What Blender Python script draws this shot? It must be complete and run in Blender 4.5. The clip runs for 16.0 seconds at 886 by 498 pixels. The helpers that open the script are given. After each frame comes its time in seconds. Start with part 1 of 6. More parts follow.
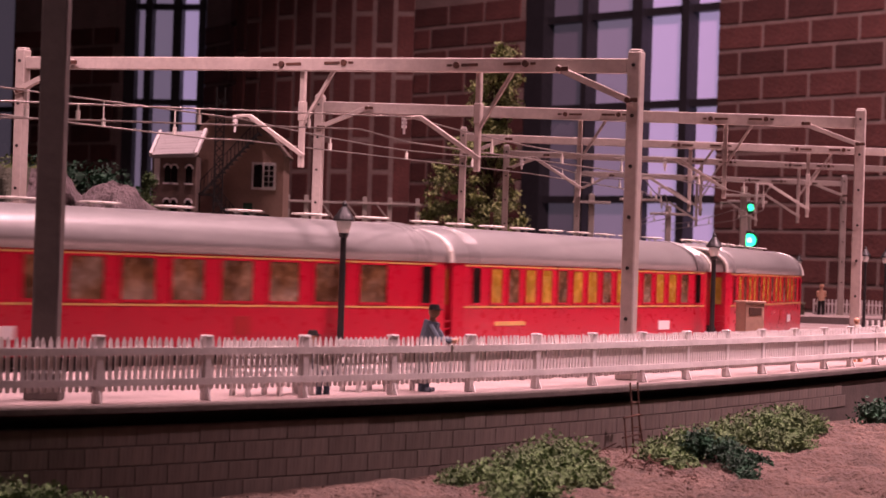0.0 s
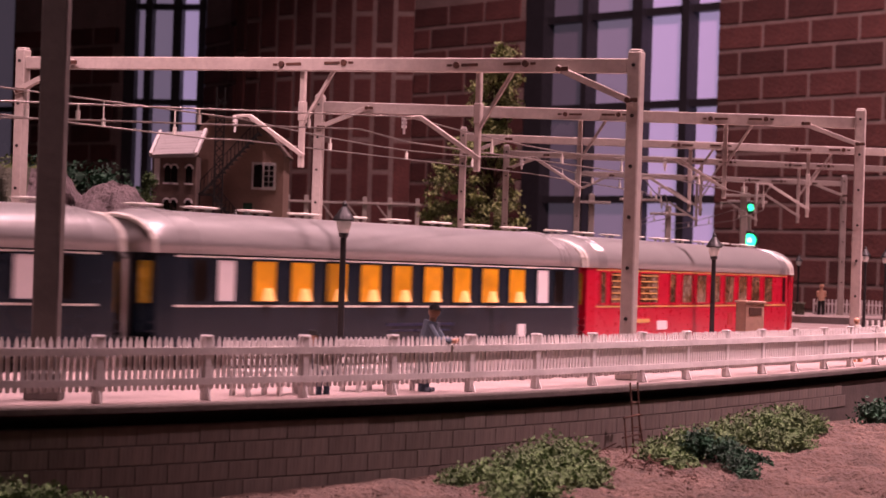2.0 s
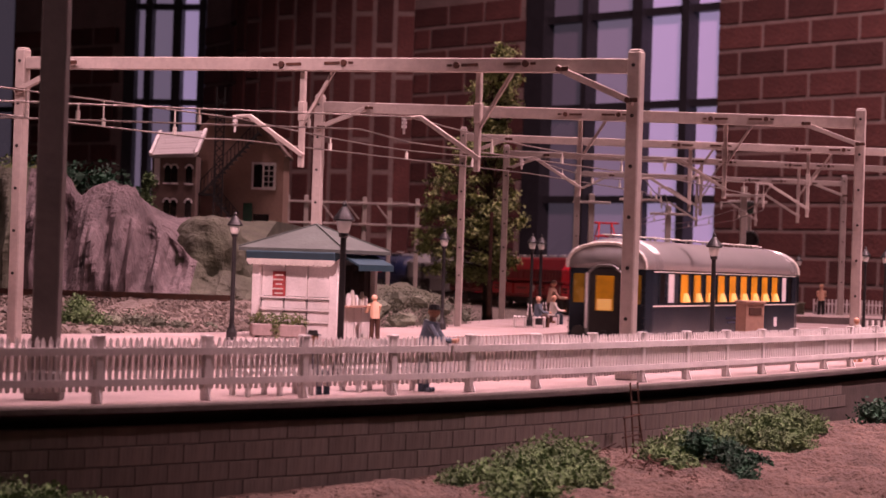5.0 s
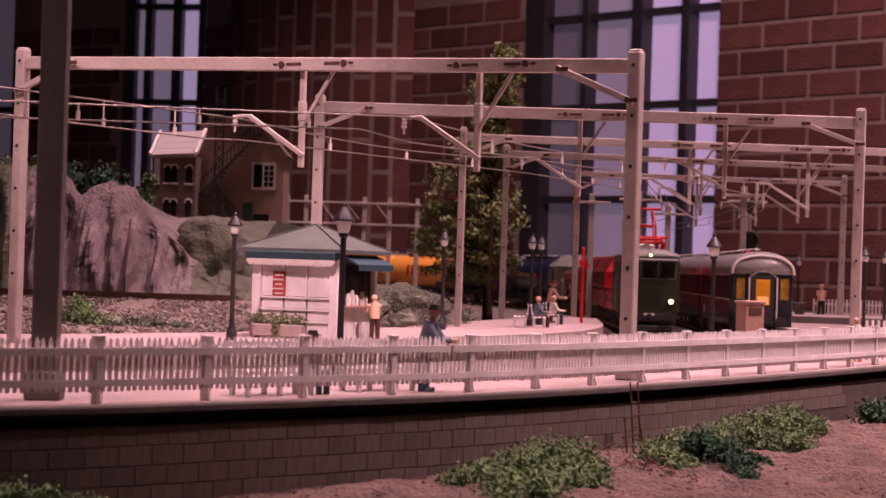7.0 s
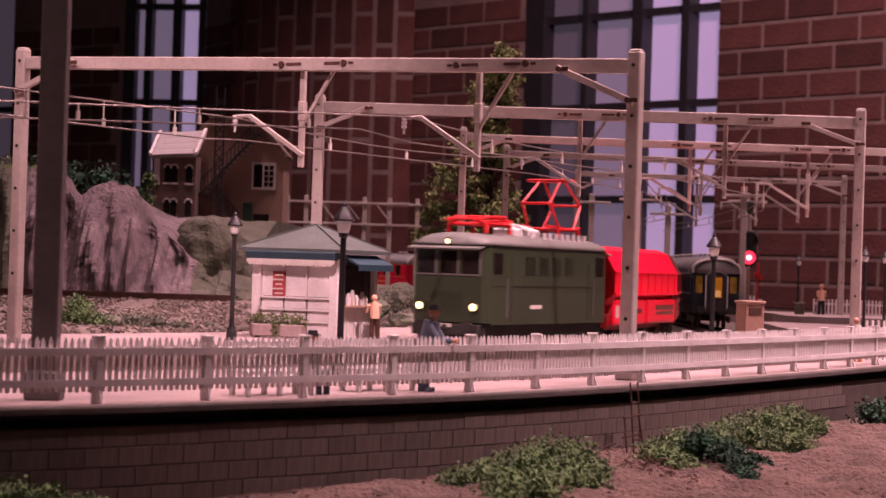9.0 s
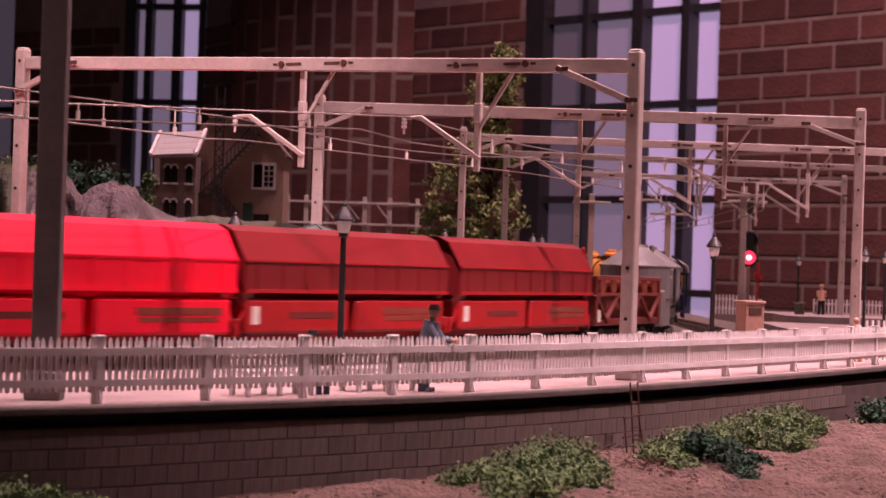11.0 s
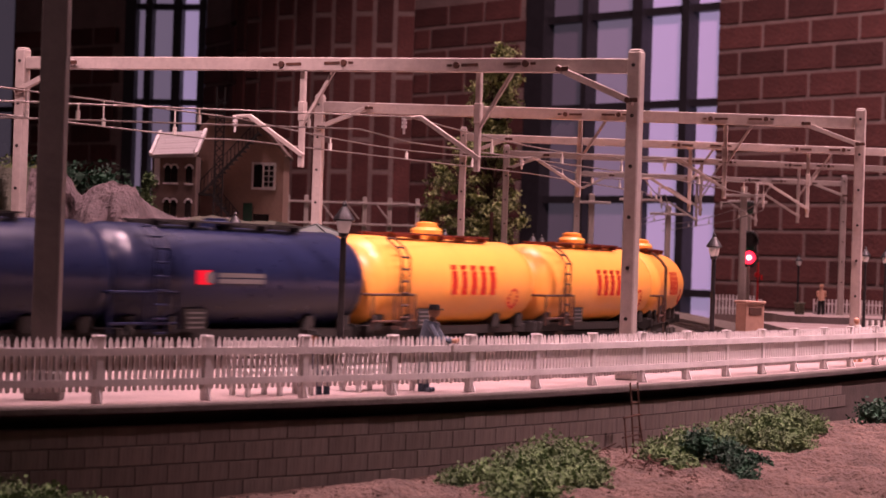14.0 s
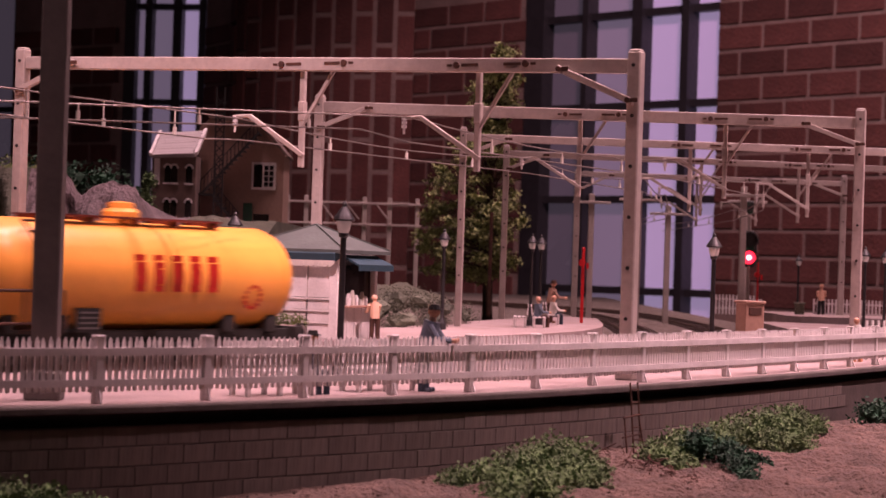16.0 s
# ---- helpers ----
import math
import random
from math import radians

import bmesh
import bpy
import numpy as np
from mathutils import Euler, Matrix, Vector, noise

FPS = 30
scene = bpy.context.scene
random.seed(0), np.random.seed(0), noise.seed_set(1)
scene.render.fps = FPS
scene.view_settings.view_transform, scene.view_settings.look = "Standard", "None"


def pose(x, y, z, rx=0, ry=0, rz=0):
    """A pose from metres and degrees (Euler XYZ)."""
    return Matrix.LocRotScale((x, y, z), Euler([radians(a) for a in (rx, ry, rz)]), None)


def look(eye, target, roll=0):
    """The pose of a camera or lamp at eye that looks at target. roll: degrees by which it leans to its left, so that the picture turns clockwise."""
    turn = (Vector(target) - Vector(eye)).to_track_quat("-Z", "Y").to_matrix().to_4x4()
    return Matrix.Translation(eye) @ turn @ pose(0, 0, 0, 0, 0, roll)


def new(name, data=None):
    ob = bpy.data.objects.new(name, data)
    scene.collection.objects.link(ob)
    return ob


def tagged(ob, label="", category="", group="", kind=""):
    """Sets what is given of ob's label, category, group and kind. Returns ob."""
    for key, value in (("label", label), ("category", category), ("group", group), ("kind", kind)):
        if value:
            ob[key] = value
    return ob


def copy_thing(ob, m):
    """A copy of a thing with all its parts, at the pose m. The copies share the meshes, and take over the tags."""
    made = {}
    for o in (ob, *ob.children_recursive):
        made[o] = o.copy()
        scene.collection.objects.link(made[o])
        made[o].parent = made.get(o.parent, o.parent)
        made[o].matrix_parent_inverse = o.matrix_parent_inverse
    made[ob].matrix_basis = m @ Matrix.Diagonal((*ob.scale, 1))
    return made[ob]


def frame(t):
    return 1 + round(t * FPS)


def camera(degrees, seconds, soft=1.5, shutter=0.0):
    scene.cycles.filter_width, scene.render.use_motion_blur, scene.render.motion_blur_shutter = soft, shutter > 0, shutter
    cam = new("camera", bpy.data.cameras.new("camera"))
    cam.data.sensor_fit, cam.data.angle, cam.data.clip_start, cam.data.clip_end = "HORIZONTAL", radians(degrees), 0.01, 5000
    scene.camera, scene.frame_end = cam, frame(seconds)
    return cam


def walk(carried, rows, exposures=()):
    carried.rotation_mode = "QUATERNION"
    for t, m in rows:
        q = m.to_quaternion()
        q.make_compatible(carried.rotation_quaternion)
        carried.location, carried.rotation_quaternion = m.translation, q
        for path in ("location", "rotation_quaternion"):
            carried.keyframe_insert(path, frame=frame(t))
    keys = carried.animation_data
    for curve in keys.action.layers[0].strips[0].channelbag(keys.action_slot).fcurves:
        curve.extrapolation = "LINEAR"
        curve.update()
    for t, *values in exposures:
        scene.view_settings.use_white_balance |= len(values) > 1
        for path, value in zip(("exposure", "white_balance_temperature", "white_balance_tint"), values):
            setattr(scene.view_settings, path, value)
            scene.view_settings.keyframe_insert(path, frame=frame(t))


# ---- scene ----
# The layout is a 1:87 model railway: its sizes below are written in metres of the real thing and scaled by S.
S = 1 / 87.0
cam = camera(25.25, 16.0, soft=1.5, shutter=0.5)
EYE = look((0, 0, 3.05 * S), (0, 100 * S, 3.936 * S), 1.83)
cam.data.dof.use_dof, cam.data.dof.focus_distance, cam.data.dof.aperture_fstop = True, 0.66, 80
walk(cam, [(0, EYE), (16, EYE)], exposures=[(0, 0.18), (3, 0.12), (4.2, 0.05), (6.3, 0.0), (9.2, 0.0), (11.3, 0.18), (12.5, 0.22), (14, 0.1), (16, -0.1)])

# ---- light: museum ceiling spots over the layout, dusk glow put into the window panes ----
world = bpy.data.worlds.new("world")
scene.world = world
world.use_nodes = True
world.node_tree.nodes["Background"].inputs[0].default_value = (0.05, 0.035, 0.06, 1)
world.node_tree.nodes["Background"].inputs[1].default_value = 0.75


def spot(name, eye, target, watts, colour, size=55, radius=0.05, blend=0.6):
    """An unseen spot, in true metres."""
    d = bpy.data.lights.new(name, "SPOT")
    d.energy, d.color, d.spot_size, d.shadow_soft_size, d.spot_blend = watts, colour, radians(size), radius, blend
    ob = new(name, d)
    ob.matrix_world = look(eye, target)
    return ob


PINK = (1.0, 0.57, 0.64)
spot("ceiling_spot", (0.88, 0.32, 1.75), (0.28, 0.68, 0), 335, PINK, 30.5, 0.04, 1.0)
spot("ceiling_spot", (-0.35, 0.1, 1.9), (-0.10, 0.50, 0.03), 120, PINK, 13, 0.05, 1.0)
spot("ceiling_spot", (-0.2, 0.78, 2.1), (0.0, 0.74, 0), 17, PINK, 40, 0.06)
spot("ceiling_spot", (0.5, 1.1, 2.1), (0.14, 1.3, 0), 195, PINK, 75, 0.06)
spot("ceiling_spot", (-0.2, 0.72, 2.2), (-0.06, 1.33, 0.08), 48, PINK, 52, 0.06)
# low narrow spot added behind the camera to brighten the kiosk front
spot("kiosk_fill", (-0.25, -0.7, 1.15), (-0.052, 0.76, 0.022), 150, PINK, 7, 0.02, 0.6)
# unseen fill lamps, added to lift the hall walls and the darkest tones
spot("hall_wall_fill", (0.7, 3.0, 2.4), (0.7, 5.6, 0.05), 310, PINK, 58, 0.15)
hall_fill = bpy.data.lights.new("hall_fill", "AREA")
hall_fill.shape, hall_fill.size, hall_fill.size_y, hall_fill.energy, hall_fill.color = "RECTANGLE", 3.0, 4.0, 29, (1.0, 0.64, 0.72)
new("hall_fill", hall_fill).matrix_world = pose(0, 2.0, 2.6)


# ---- materials ----
def mat(name, base, rough=0.7, metal=0.0, var=0.25, scale=3.0, grain=40.0, bump=0.15, dirt=None, dirt_amount=0.4,
        emit=0.0, real=False, coat=0.0, island=0.0, stretch=1.0, depth=1.0):
    """A surface with broad stains and fine grain. scale and grain: features per metre of the real thing."""
    m = bpy.data.materials.new(name)
    m.use_nodes = True
    t = m.node_tree
    n, l = t.nodes, t.links
    b = n["Principled BSDF"]
    k = 1.0 if real else 1 / S
    co = n.new("ShaderNodeTexCoord")
    mp = n.new("ShaderNodeMapping")
    mp.inputs["Scale"].default_value = (k, k, k * stretch)
    l.new(co.outputs["Object"], mp.inputs[0])
    n1 = n.new("ShaderNodeTexNoise")
    n1.inputs["Scale"].default_value, n1.inputs["Detail"].default_value = scale, 4
    n2 = n.new("ShaderNodeTexNoise")
    n2.inputs["Scale"].default_value, n2.inputs["Detail"].default_value = grain, 3
    l.new(mp.outputs[0], n1.inputs[0])
    l.new(mp.outputs[0], n2.inputs[0])
    r1 = n.new("ShaderNodeMapRange")
    r1.inputs[1].default_value, r1.inputs[2].default_value = 0.3, 0.7
    r1.inputs[3].default_value, r1.inputs[4].default_value = 1 - var, 1 + var * 0.6
    l.new(n1.outputs["Fac"], r1.inputs[0])
    r2 = n.new("ShaderNodeMapRange")
    r2.inputs[1].default_value, r2.inputs[2].default_value = 0.3, 0.7
    r2.inputs[3].default_value, r2.inputs[4].default_value = 1 - var * 0.6, 1 + var * 0.4
    l.new(n2.outputs["Fac"], r2.inputs[0])
    mul = n.new("ShaderNodeMath")
    mul.operation = "MULTIPLY"
    l.new(r1.outputs[0], mul.inputs[0])
    l.new(r2.outputs[0], mul.inputs[1])
    last = mul.outputs[0]
    if island:
        g = n.new("ShaderNodeNewGeometry")
        oi = n.new("ShaderNodeObjectInfo")
        ad = n.new("ShaderNodeMath")
        ad.operation = "ADD"
        l.new(g.outputs["Random Per Island"], ad.inputs[0])
        l.new(oi.outputs["Random"], ad.inputs[1])
        fr = n.new("ShaderNodeMath")
        fr.operation = "FRACT"
        l.new(ad.outputs[0], fr.inputs[0])
        r3 = n.new("ShaderNodeMapRange")
        r3.inputs[3].default_value, r3.inputs[4].default_value = 1 - island, 1 + island
        l.new(fr.outputs[0], r3.inputs[0])
        m2 = n.new("ShaderNodeMath")
        m2.operation = "MULTIPLY"
        l.new(last, m2.inputs[0])
        l.new(r3.outputs[0], m2.inputs[1])
        last = m2.outputs[0]
    mix = n.new("ShaderNodeVectorMath")
    mix.operation = "SCALE"
    mix.inputs[0].default_value = base
    l.new(last, mix.inputs["Scale"])
    col = mix.outputs[0]
    if dirt:
        n3 = n.new("ShaderNodeTexNoise")
        n3.inputs["Scale"].default_value, n3.inputs["Detail"].default_value = scale * 0.6, 6
        l.new(mp.outputs[0], n3.inputs[0])
        r4 = n.new("ShaderNodeMapRange")
        r4.inputs[1].default_value, r4.inputs[2].default_value, r4.inputs[4].default_value = 0.45, 0.7, dirt_amount
        l.new(n3.outputs["Fac"], r4.inputs[0])
        mx = n.new("ShaderNodeMix")
        mx.data_type = "RGBA"
        l.new(r4.outputs[0], mx.inputs[0])
        l.new(col, mx.inputs[6])
        mx.inputs[7].default_value = (*dirt, 1)
        col = mx.outputs[2]
    l.new(col, b.inputs["Base Color"])
    b.inputs["Metallic"].default_value = metal
    rr = n.new("ShaderNodeMapRange")
    rr.inputs[1].default_value, rr.inputs[2].default_value = 0.3, 0.7
    rr.inputs[3].default_value, rr.inputs[4].default_value = max(rough - 0.3 * var, 0.02), min(rough + 0.3 * var, 1)
    l.new(n2.outputs["Fac"], rr.inputs[0])
    l.new(rr.outputs[0], b.inputs["Roughness"])
    b.inputs["Coat Weight"].default_value = coat
    if bump:
        bp = n.new("ShaderNodeBump")
        bp.inputs["Strength"].default_value = bump
        bp.inputs["Distance"].default_value = (0.02 if real else 0.05 * S) * depth
        l.new(n2.outputs["Fac"], bp.inputs["Height"])
        l.new(bp.outputs[0], b.inputs["Normal"])
    if emit:
        b.inputs["Emission Color"].default_value = (*base, 1)
        b.inputs["Emission Strength"].default_value = emit
    return m


def glass(name, tint=(0.9, 0.9, 0.9), rough=0.05):
    m = bpy.data.materials.new(name)
    m.use_nodes = True
    b = m.node_tree.nodes["Principled BSDF"]
    b.inputs["Base Color"].default_value = (*tint, 1)
    b.inputs["Roughness"].default_value = rough
    b.inputs["Transmission Weight"].default_value = 1.0
    b.inputs["IOR"].default_value = 1.3
    return m


M = dict(
    white=mat("white_paint", (0.74, 0.70, 0.68), 0.55, var=0.14, scale=1.2, grain=14, dirt=(0.38, 0.33, 0.3), dirt_amount=0.3),
    pavement=mat("pavement", (0.37, 0.29, 0.275), 0.85, var=0.22, scale=0.5, grain=9, bump=0.25, dirt=(0.27, 0.2, 0.17), dirt_amount=0.5),
    edge=mat("slab_edge", (0.10, 0.085, 0.075), 0.9, var=0.3, scale=1, grain=10, bump=0.3),
    stone=mat("wall_stone", (0.135, 0.112, 0.098), 0.9, var=0.3, scale=1.6, grain=8, bump=0.5, dirt=(0.085, 0.055, 0.042), dirt_amount=0.6, island=0.16, stretch=0.22),
    mortar=mat("wall_mortar", (0.065, 0.052, 0.045), 0.95, var=0.3, scale=1, grain=10, bump=0.3),
    dirt=mat("dirt", (0.125, 0.080, 0.062), 0.95, var=0.45, scale=0.9, grain=9, bump=1.0, dirt=(0.09, 0.055, 0.04), dirt_amount=0.6, depth=4.0),
    ballast=mat("ballast", (0.19, 0.155, 0.13), 0.95, var=0.5, scale=1.5, grain=7, bump=0.9, dirt=(0.12, 0.09, 0.07), dirt_amount=0.5, depth=2.5),
    rail=mat("rail_steel", (0.16, 0.11, 0.085), 0.5, 0.6, var=0.3),
    tie=mat("tie", (0.07, 0.05, 0.04), 0.9, var=0.4),
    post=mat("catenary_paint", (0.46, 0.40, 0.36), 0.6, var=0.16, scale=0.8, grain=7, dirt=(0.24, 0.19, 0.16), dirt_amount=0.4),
    # the post paint darkened to give the left mast its dim light
    post_shaded=mat("catenary_paint_shaded", (0.13, 0.113, 0.103), 0.6, var=0.2, scale=0.8, grain=7),
    iron=mat("black_iron", (0.018, 0.017, 0.018), 0.45, var=0.3),
    dark=mat("underframe", (0.025, 0.022, 0.02), 0.7, var=0.35, scale=2, grain=12),
    rust=mat("rust", (0.075, 0.032, 0.02), 0.9, var=0.4, scale=3, grain=14),
    wire=mat("catenary_wire", (0.22, 0.19, 0.17), 0.4, 0.7, var=0.2),
    bogie=mat("bogie_grey", (0.085, 0.078, 0.07), 0.6, var=0.4, scale=2, grain=12),
    silver=mat("roof_silver", (0.29, 0.28, 0.273), 0.3, 0.35, var=0.08, scale=0.6, grain=5, bump=0),
    coach_red=mat("coach_red", (0.42, 0.004, 0.026), 0.28, var=0.03, scale=0.5, grain=6, bump=0, coat=0.12),
    coach_blue=mat("coach_blue", (0.010, 0.017, 0.026), 0.25, var=0.06, scale=0.5, grain=6, bump=0, coat=0.2),
    gold=mat("gold_line", (0.55, 0.32, 0.10), 0.45, var=0.1),
    cream=mat("cream_line", (0.62, 0.58, 0.52), 0.5, var=0.1),
    amber=mat("lit_window", (0.62, 0.26, 0.006), 0.4, var=0.3, scale=1.1, grain=3, bump=0, emit=0.13),
    lampshade=mat("table_lamp", (0.95, 0.50, 0.16), 0.5, var=0.1, bump=0, emit=0.35),
    pane_dark=mat("dark_pane", (0.014, 0.010, 0.008), 0.12, var=0.4, scale=1.3, grain=3, bump=0),
    pane_white=mat("frosted_pane", (0.70, 0.66, 0.66), 0.3, var=0.05, bump=0),
    loco_green=mat("loco_green", (0.030, 0.043, 0.021), 0.4, var=0.1, scale=0.6, grain=6, bump=0.04),
    loco_roof=mat("loco_roof", (0.15, 0.15, 0.135), 0.5, var=0.15),
    signal_red=mat("pantograph_red", (0.60, 0.015, 0.02), 0.4, var=0.1),
    # hopper red raised to carry the spotlight's brightness; also colours the tank emblem
    hopper_lit=mat("hopper_red_lit", (0.85, 0.004, 0.035), 0.35, var=0.06, bump=0.03, emit=0.0),
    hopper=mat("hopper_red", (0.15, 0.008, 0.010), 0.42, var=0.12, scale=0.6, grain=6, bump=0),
    hopper_frame=mat("hopper_frame_red", (0.32, 0.009, 0.012), 0.42, var=0.1),
    brown=mat("wagon_brown", (0.12, 0.02, 0.014), 0.5, var=0.15),
    copper=mat("wagon_load", (0.30, 0.07, 0.045), 0.2, 0.45, var=0.15),
    grey=mat("silo_grey", (0.15, 0.145, 0.138), 0.45, var=0.08, scale=0.5, grain=5, bump=0.04),
    tank_blue=mat("tank_blue", (0.012, 0.017, 0.05), 0.3, var=0.1, scale=0.4, grain=4, bump=0),
    tank_orange=mat("tank_orange", (0.95, 0.41, 0.075), 0.35, var=0.07, scale=0.4, grain=4, bump=0),
    letter_red=mat("lettering_red", (0.50, 0.02, 0.01), 0.5, var=0.1),
    roof_green=mat("kiosk_roof", (0.085, 0.10, 0.09), 0.8, var=0.2, scale=1, grain=8, bump=0.3),
    teal=mat("teal_trim", (0.016, 0.05, 0.07), 0.6, var=0.15),
    rock=mat("rock", (0.185, 0.142, 0.145), 0.9, var=0.5, scale=1.2, grain=8.0, bump=1.0, dirt=(0.27, 0.215, 0.215), dirt_amount=0.5, stretch=0.3, depth=2.5),
    hill=mat("hill_green", (0.115, 0.115, 0.082), 0.95, var=0.3, scale=0.7, grain=5, bump=0.9, dirt=(0.08, 0.09, 0.05), dirt_amount=0.6, depth=2.5),
    brick=mat("brick", (0.11, 0.038, 0.033), 0.9, var=0.3, scale=9, grain=110, bump=0.3, real=True, island=0.3),
    joint=mat("brick_mortar", (0.25, 0.175, 0.155), 0.95, var=0.2, scale=8, grain=100, bump=0.3, real=True),
    mullion=mat("window_bar", (0.025, 0.023, 0.028), 0.5, var=0.2, scale=5, grain=50, real=True),
    # panes glow themselves: dusk and its shading put into three tones of lavender
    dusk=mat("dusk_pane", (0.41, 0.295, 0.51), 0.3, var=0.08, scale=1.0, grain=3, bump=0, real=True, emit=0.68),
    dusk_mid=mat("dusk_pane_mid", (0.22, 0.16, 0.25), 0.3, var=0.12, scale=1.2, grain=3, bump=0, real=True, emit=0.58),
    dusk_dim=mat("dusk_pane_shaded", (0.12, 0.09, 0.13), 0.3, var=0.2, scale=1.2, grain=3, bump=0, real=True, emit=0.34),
    room=mat("room_plaster", (0.32, 0.275, 0.275), 0.9, var=0.1, scale=2, grain=30, real=True),
)


# ---- mesh helpers (metres of the real thing, scaled by S in part()) ----
def part(name, bm, material, parent=None, label="", smooth=False, scale=S):
    me = bpy.data.meshes.new(name)
    bmesh.ops.recalc_face_normals(bm, faces=bm.faces)
    bmesh.ops.scale(bm, vec=(scale, scale, scale), verts=bm.verts)
    bm.to_mesh(me)
    bm.free()
    for mm in material if isinstance(material, (list, tuple)) else [material]:
        me.materials.append(mm)
    if smooth:
        for p in me.polygons:
            p.use_smooth = True
    ob = new(name, me)
    if parent:
        ob.parent = parent
    if label:
        ob["label"] = label
    return ob


def thing(name, label, category, m=None, group="", kind=""):
    ob = new(name)
    ob.empty_display_size = 0.005
    if m is not None:
        ob.matrix_basis = m
    return tagged(ob, label, category, group, kind)


def at(x, y, z, rz=0, rx=0, ry=0):
    return pose(x * S, y * S, z * S, rx, ry, rz)


def box(bm, c, s, rot=None, bevel=0.0, mi=0):
    m = Matrix.Translation(c) @ (rot.to_4x4() if rot is not None else Matrix()) @ Matrix.Diagonal((*s, 1))
    r = bmesh.ops.create_cube(bm, size=1, matrix=m)
    fs = {f for v in r["verts"] for f in v.link_faces}
    if bevel:
        es = list({e for v in r["verts"] for e in v.link_edges})
        rb = bmesh.ops.bevel(bm, geom=es, offset=bevel, segments=1, affect="EDGES")
        fs = [f for f in fs if f.is_valid] + list(rb["faces"])
    for f in fs:
        if f.is_valid:
            f.material_index = mi
    return r


def rod(bm, a, b, r, n=8, r2=None, mi=0):
    a, b = Vector(a), Vector(b)
    d = b - a
    m = Matrix.Translation((a + b) / 2) @ d.to_track_quat("Z", "Y").to_matrix().to_4x4()
    k = bmesh.ops.create_cone(bm, cap_ends=True, segments=n, radius1=r, radius2=r if r2 is None else r2, depth=d.length, matrix=m)
    for f in {f for v in k["verts"] for f in v.link_faces}:
        f.material_index = mi


def beam(bm, a, b, w, h, bevel=0.0):
    """A square bar from a to b, h high, w wide."""
    a, b = Vector(a), Vector(b)
    d = b - a
    box(bm, (a + b) / 2, (w, h, d.length), d.to_track_quat("Z", "Y").to_matrix(), bevel)


def lathe(bm, prof, n=16, c=(0, 0, 0)):
    rings = []
    for r, z in prof:
        rings.append([bm.verts.new((c[0] + r * math.cos(2 * math.pi * i / n), c[1] + r * math.sin(2 * math.pi * i / n), c[2] + z)) for i in range(n)])
    for a, b in zip(rings, rings[1:]):
        for i in range(n):
            bm.faces.new((a[i], a[(i + 1) % n], b[(i + 1) % n], b[i]))
    bm.faces.new(rings[0][::-1])
    bm.faces.new(rings[-1])


def loft(bm, rings, caps=True, mi=0):
    """Closed rings of equal count joined into a skin."""
    vs = [[bm.verts.new(p) for p in r] for r in rings]
    n = len(vs[0])
    for a, b in zip(vs, vs[1:]):
        for i in range(n):
            bm.faces.new((a[i], a[(i + 1) % n], b[(i + 1) % n], b[i])).material_index = mi
    if caps:
        bm.faces.new(vs[0][::-1]).material_index = mi
        bm.faces.new(vs[-1]).material_index = mi


def lump(bm, c, r, sub=2, rough=0.3, squash=(1, 1, 1), f=1.0):
    k = bmesh.ops.create_icosphere(bm, subdivisions=sub, radius=1)
    for v in k["verts"]:
        d = 1 + rough * noise.noise(Vector(v.co) * 1.7 * f + Vector(c) * 3.1)
        v.co = Vector((c[0] + v.co.x * r * squash[0] * d, c[1] + v.co.y * r * squash[1] * d, c[2] + v.co.z * r * squash[2] * d))


# ---- the lines of the tracks, platforms and fence ----
def spline(ctrl, step=0.5, soft=60):
    c = np.array(ctrl, float)
    out = []
    for i in range(len(c) - 1):
        p0, p1, p2, p3 = c[max(i - 1, 0)], c[i], c[i + 1], c[min(i + 2, len(c) - 1)]
        for u in np.arange(60) / 60:
            out.append(.5 * ((2 * p1) + (-p0 + p2) * u + (2 * p0 - 5 * p1 + 4 * p2 - p3) * u * u + (-p0 + 3 * p1 - 3 * p2 + p3) * u ** 3))
    p = np.array(out + [c[-1]])
    d = np.r_[0, np.cumsum(np.linalg.norm(np.diff(p, axis=0), axis=1))]
    s = np.arange(0, d[-1], step)
    q = np.c_[np.interp(s, d, p[:, 0]), np.interp(s, d, p[:, 1])]
    for _ in range(soft):
        q[1:-1] = (q[:-2] + 2 * q[1:-1] + q[2:]) / 4
    return q


def shifted(q, o):
    t = np.gradient(q, axis=0)
    t /= np.linalg.norm(t, axis=1)[:, None]
    return q + o * np.c_[-t[:, 1], t[:, 0]]


# distance 0 of the tracks lies 62 m before the first point of the near stretch
NEAR_LINE = spline([(-156, 3), (-95, 12), (-65, 17), (-40, 23.5), (-22, 33), (-9.1, 43.8), (-4.4, 49), (-.1, 55.3), (3.6, 61.6), (7.2, 68.4), (11.6, 77.3),
                    (14.2, 88), (15.2, 103), (15.8, 119), (15.5, 140), (13, 160), (5, 178), (-8, 190), (-25, 194), (-50, 192), (-90, 180), (-140, 160)])
FAR_LINE = shifted(NEAR_LINE, 4.9)
EDGE_LINE = spline([(-40, 12), (-22, 22), (-7.1, 31.8), (-3.8, 34.7), (0, 38.4), (2.56, 41.5), (7.1, 48.2), (13, 58), (20, 71), (24, 90), (24, 120)], soft=20)


def along(line, s):
    """The point and heading on NEAR_LINE's own distance s, carried to the line."""
    f = min(max((s + SHIFT) / 0.5, 0), len(line) - 1.001)
    i = int(f)
    p = line[i] + (line[i + 1] - line[i]) * (f - i)
    return p


SHIFT = 61.7


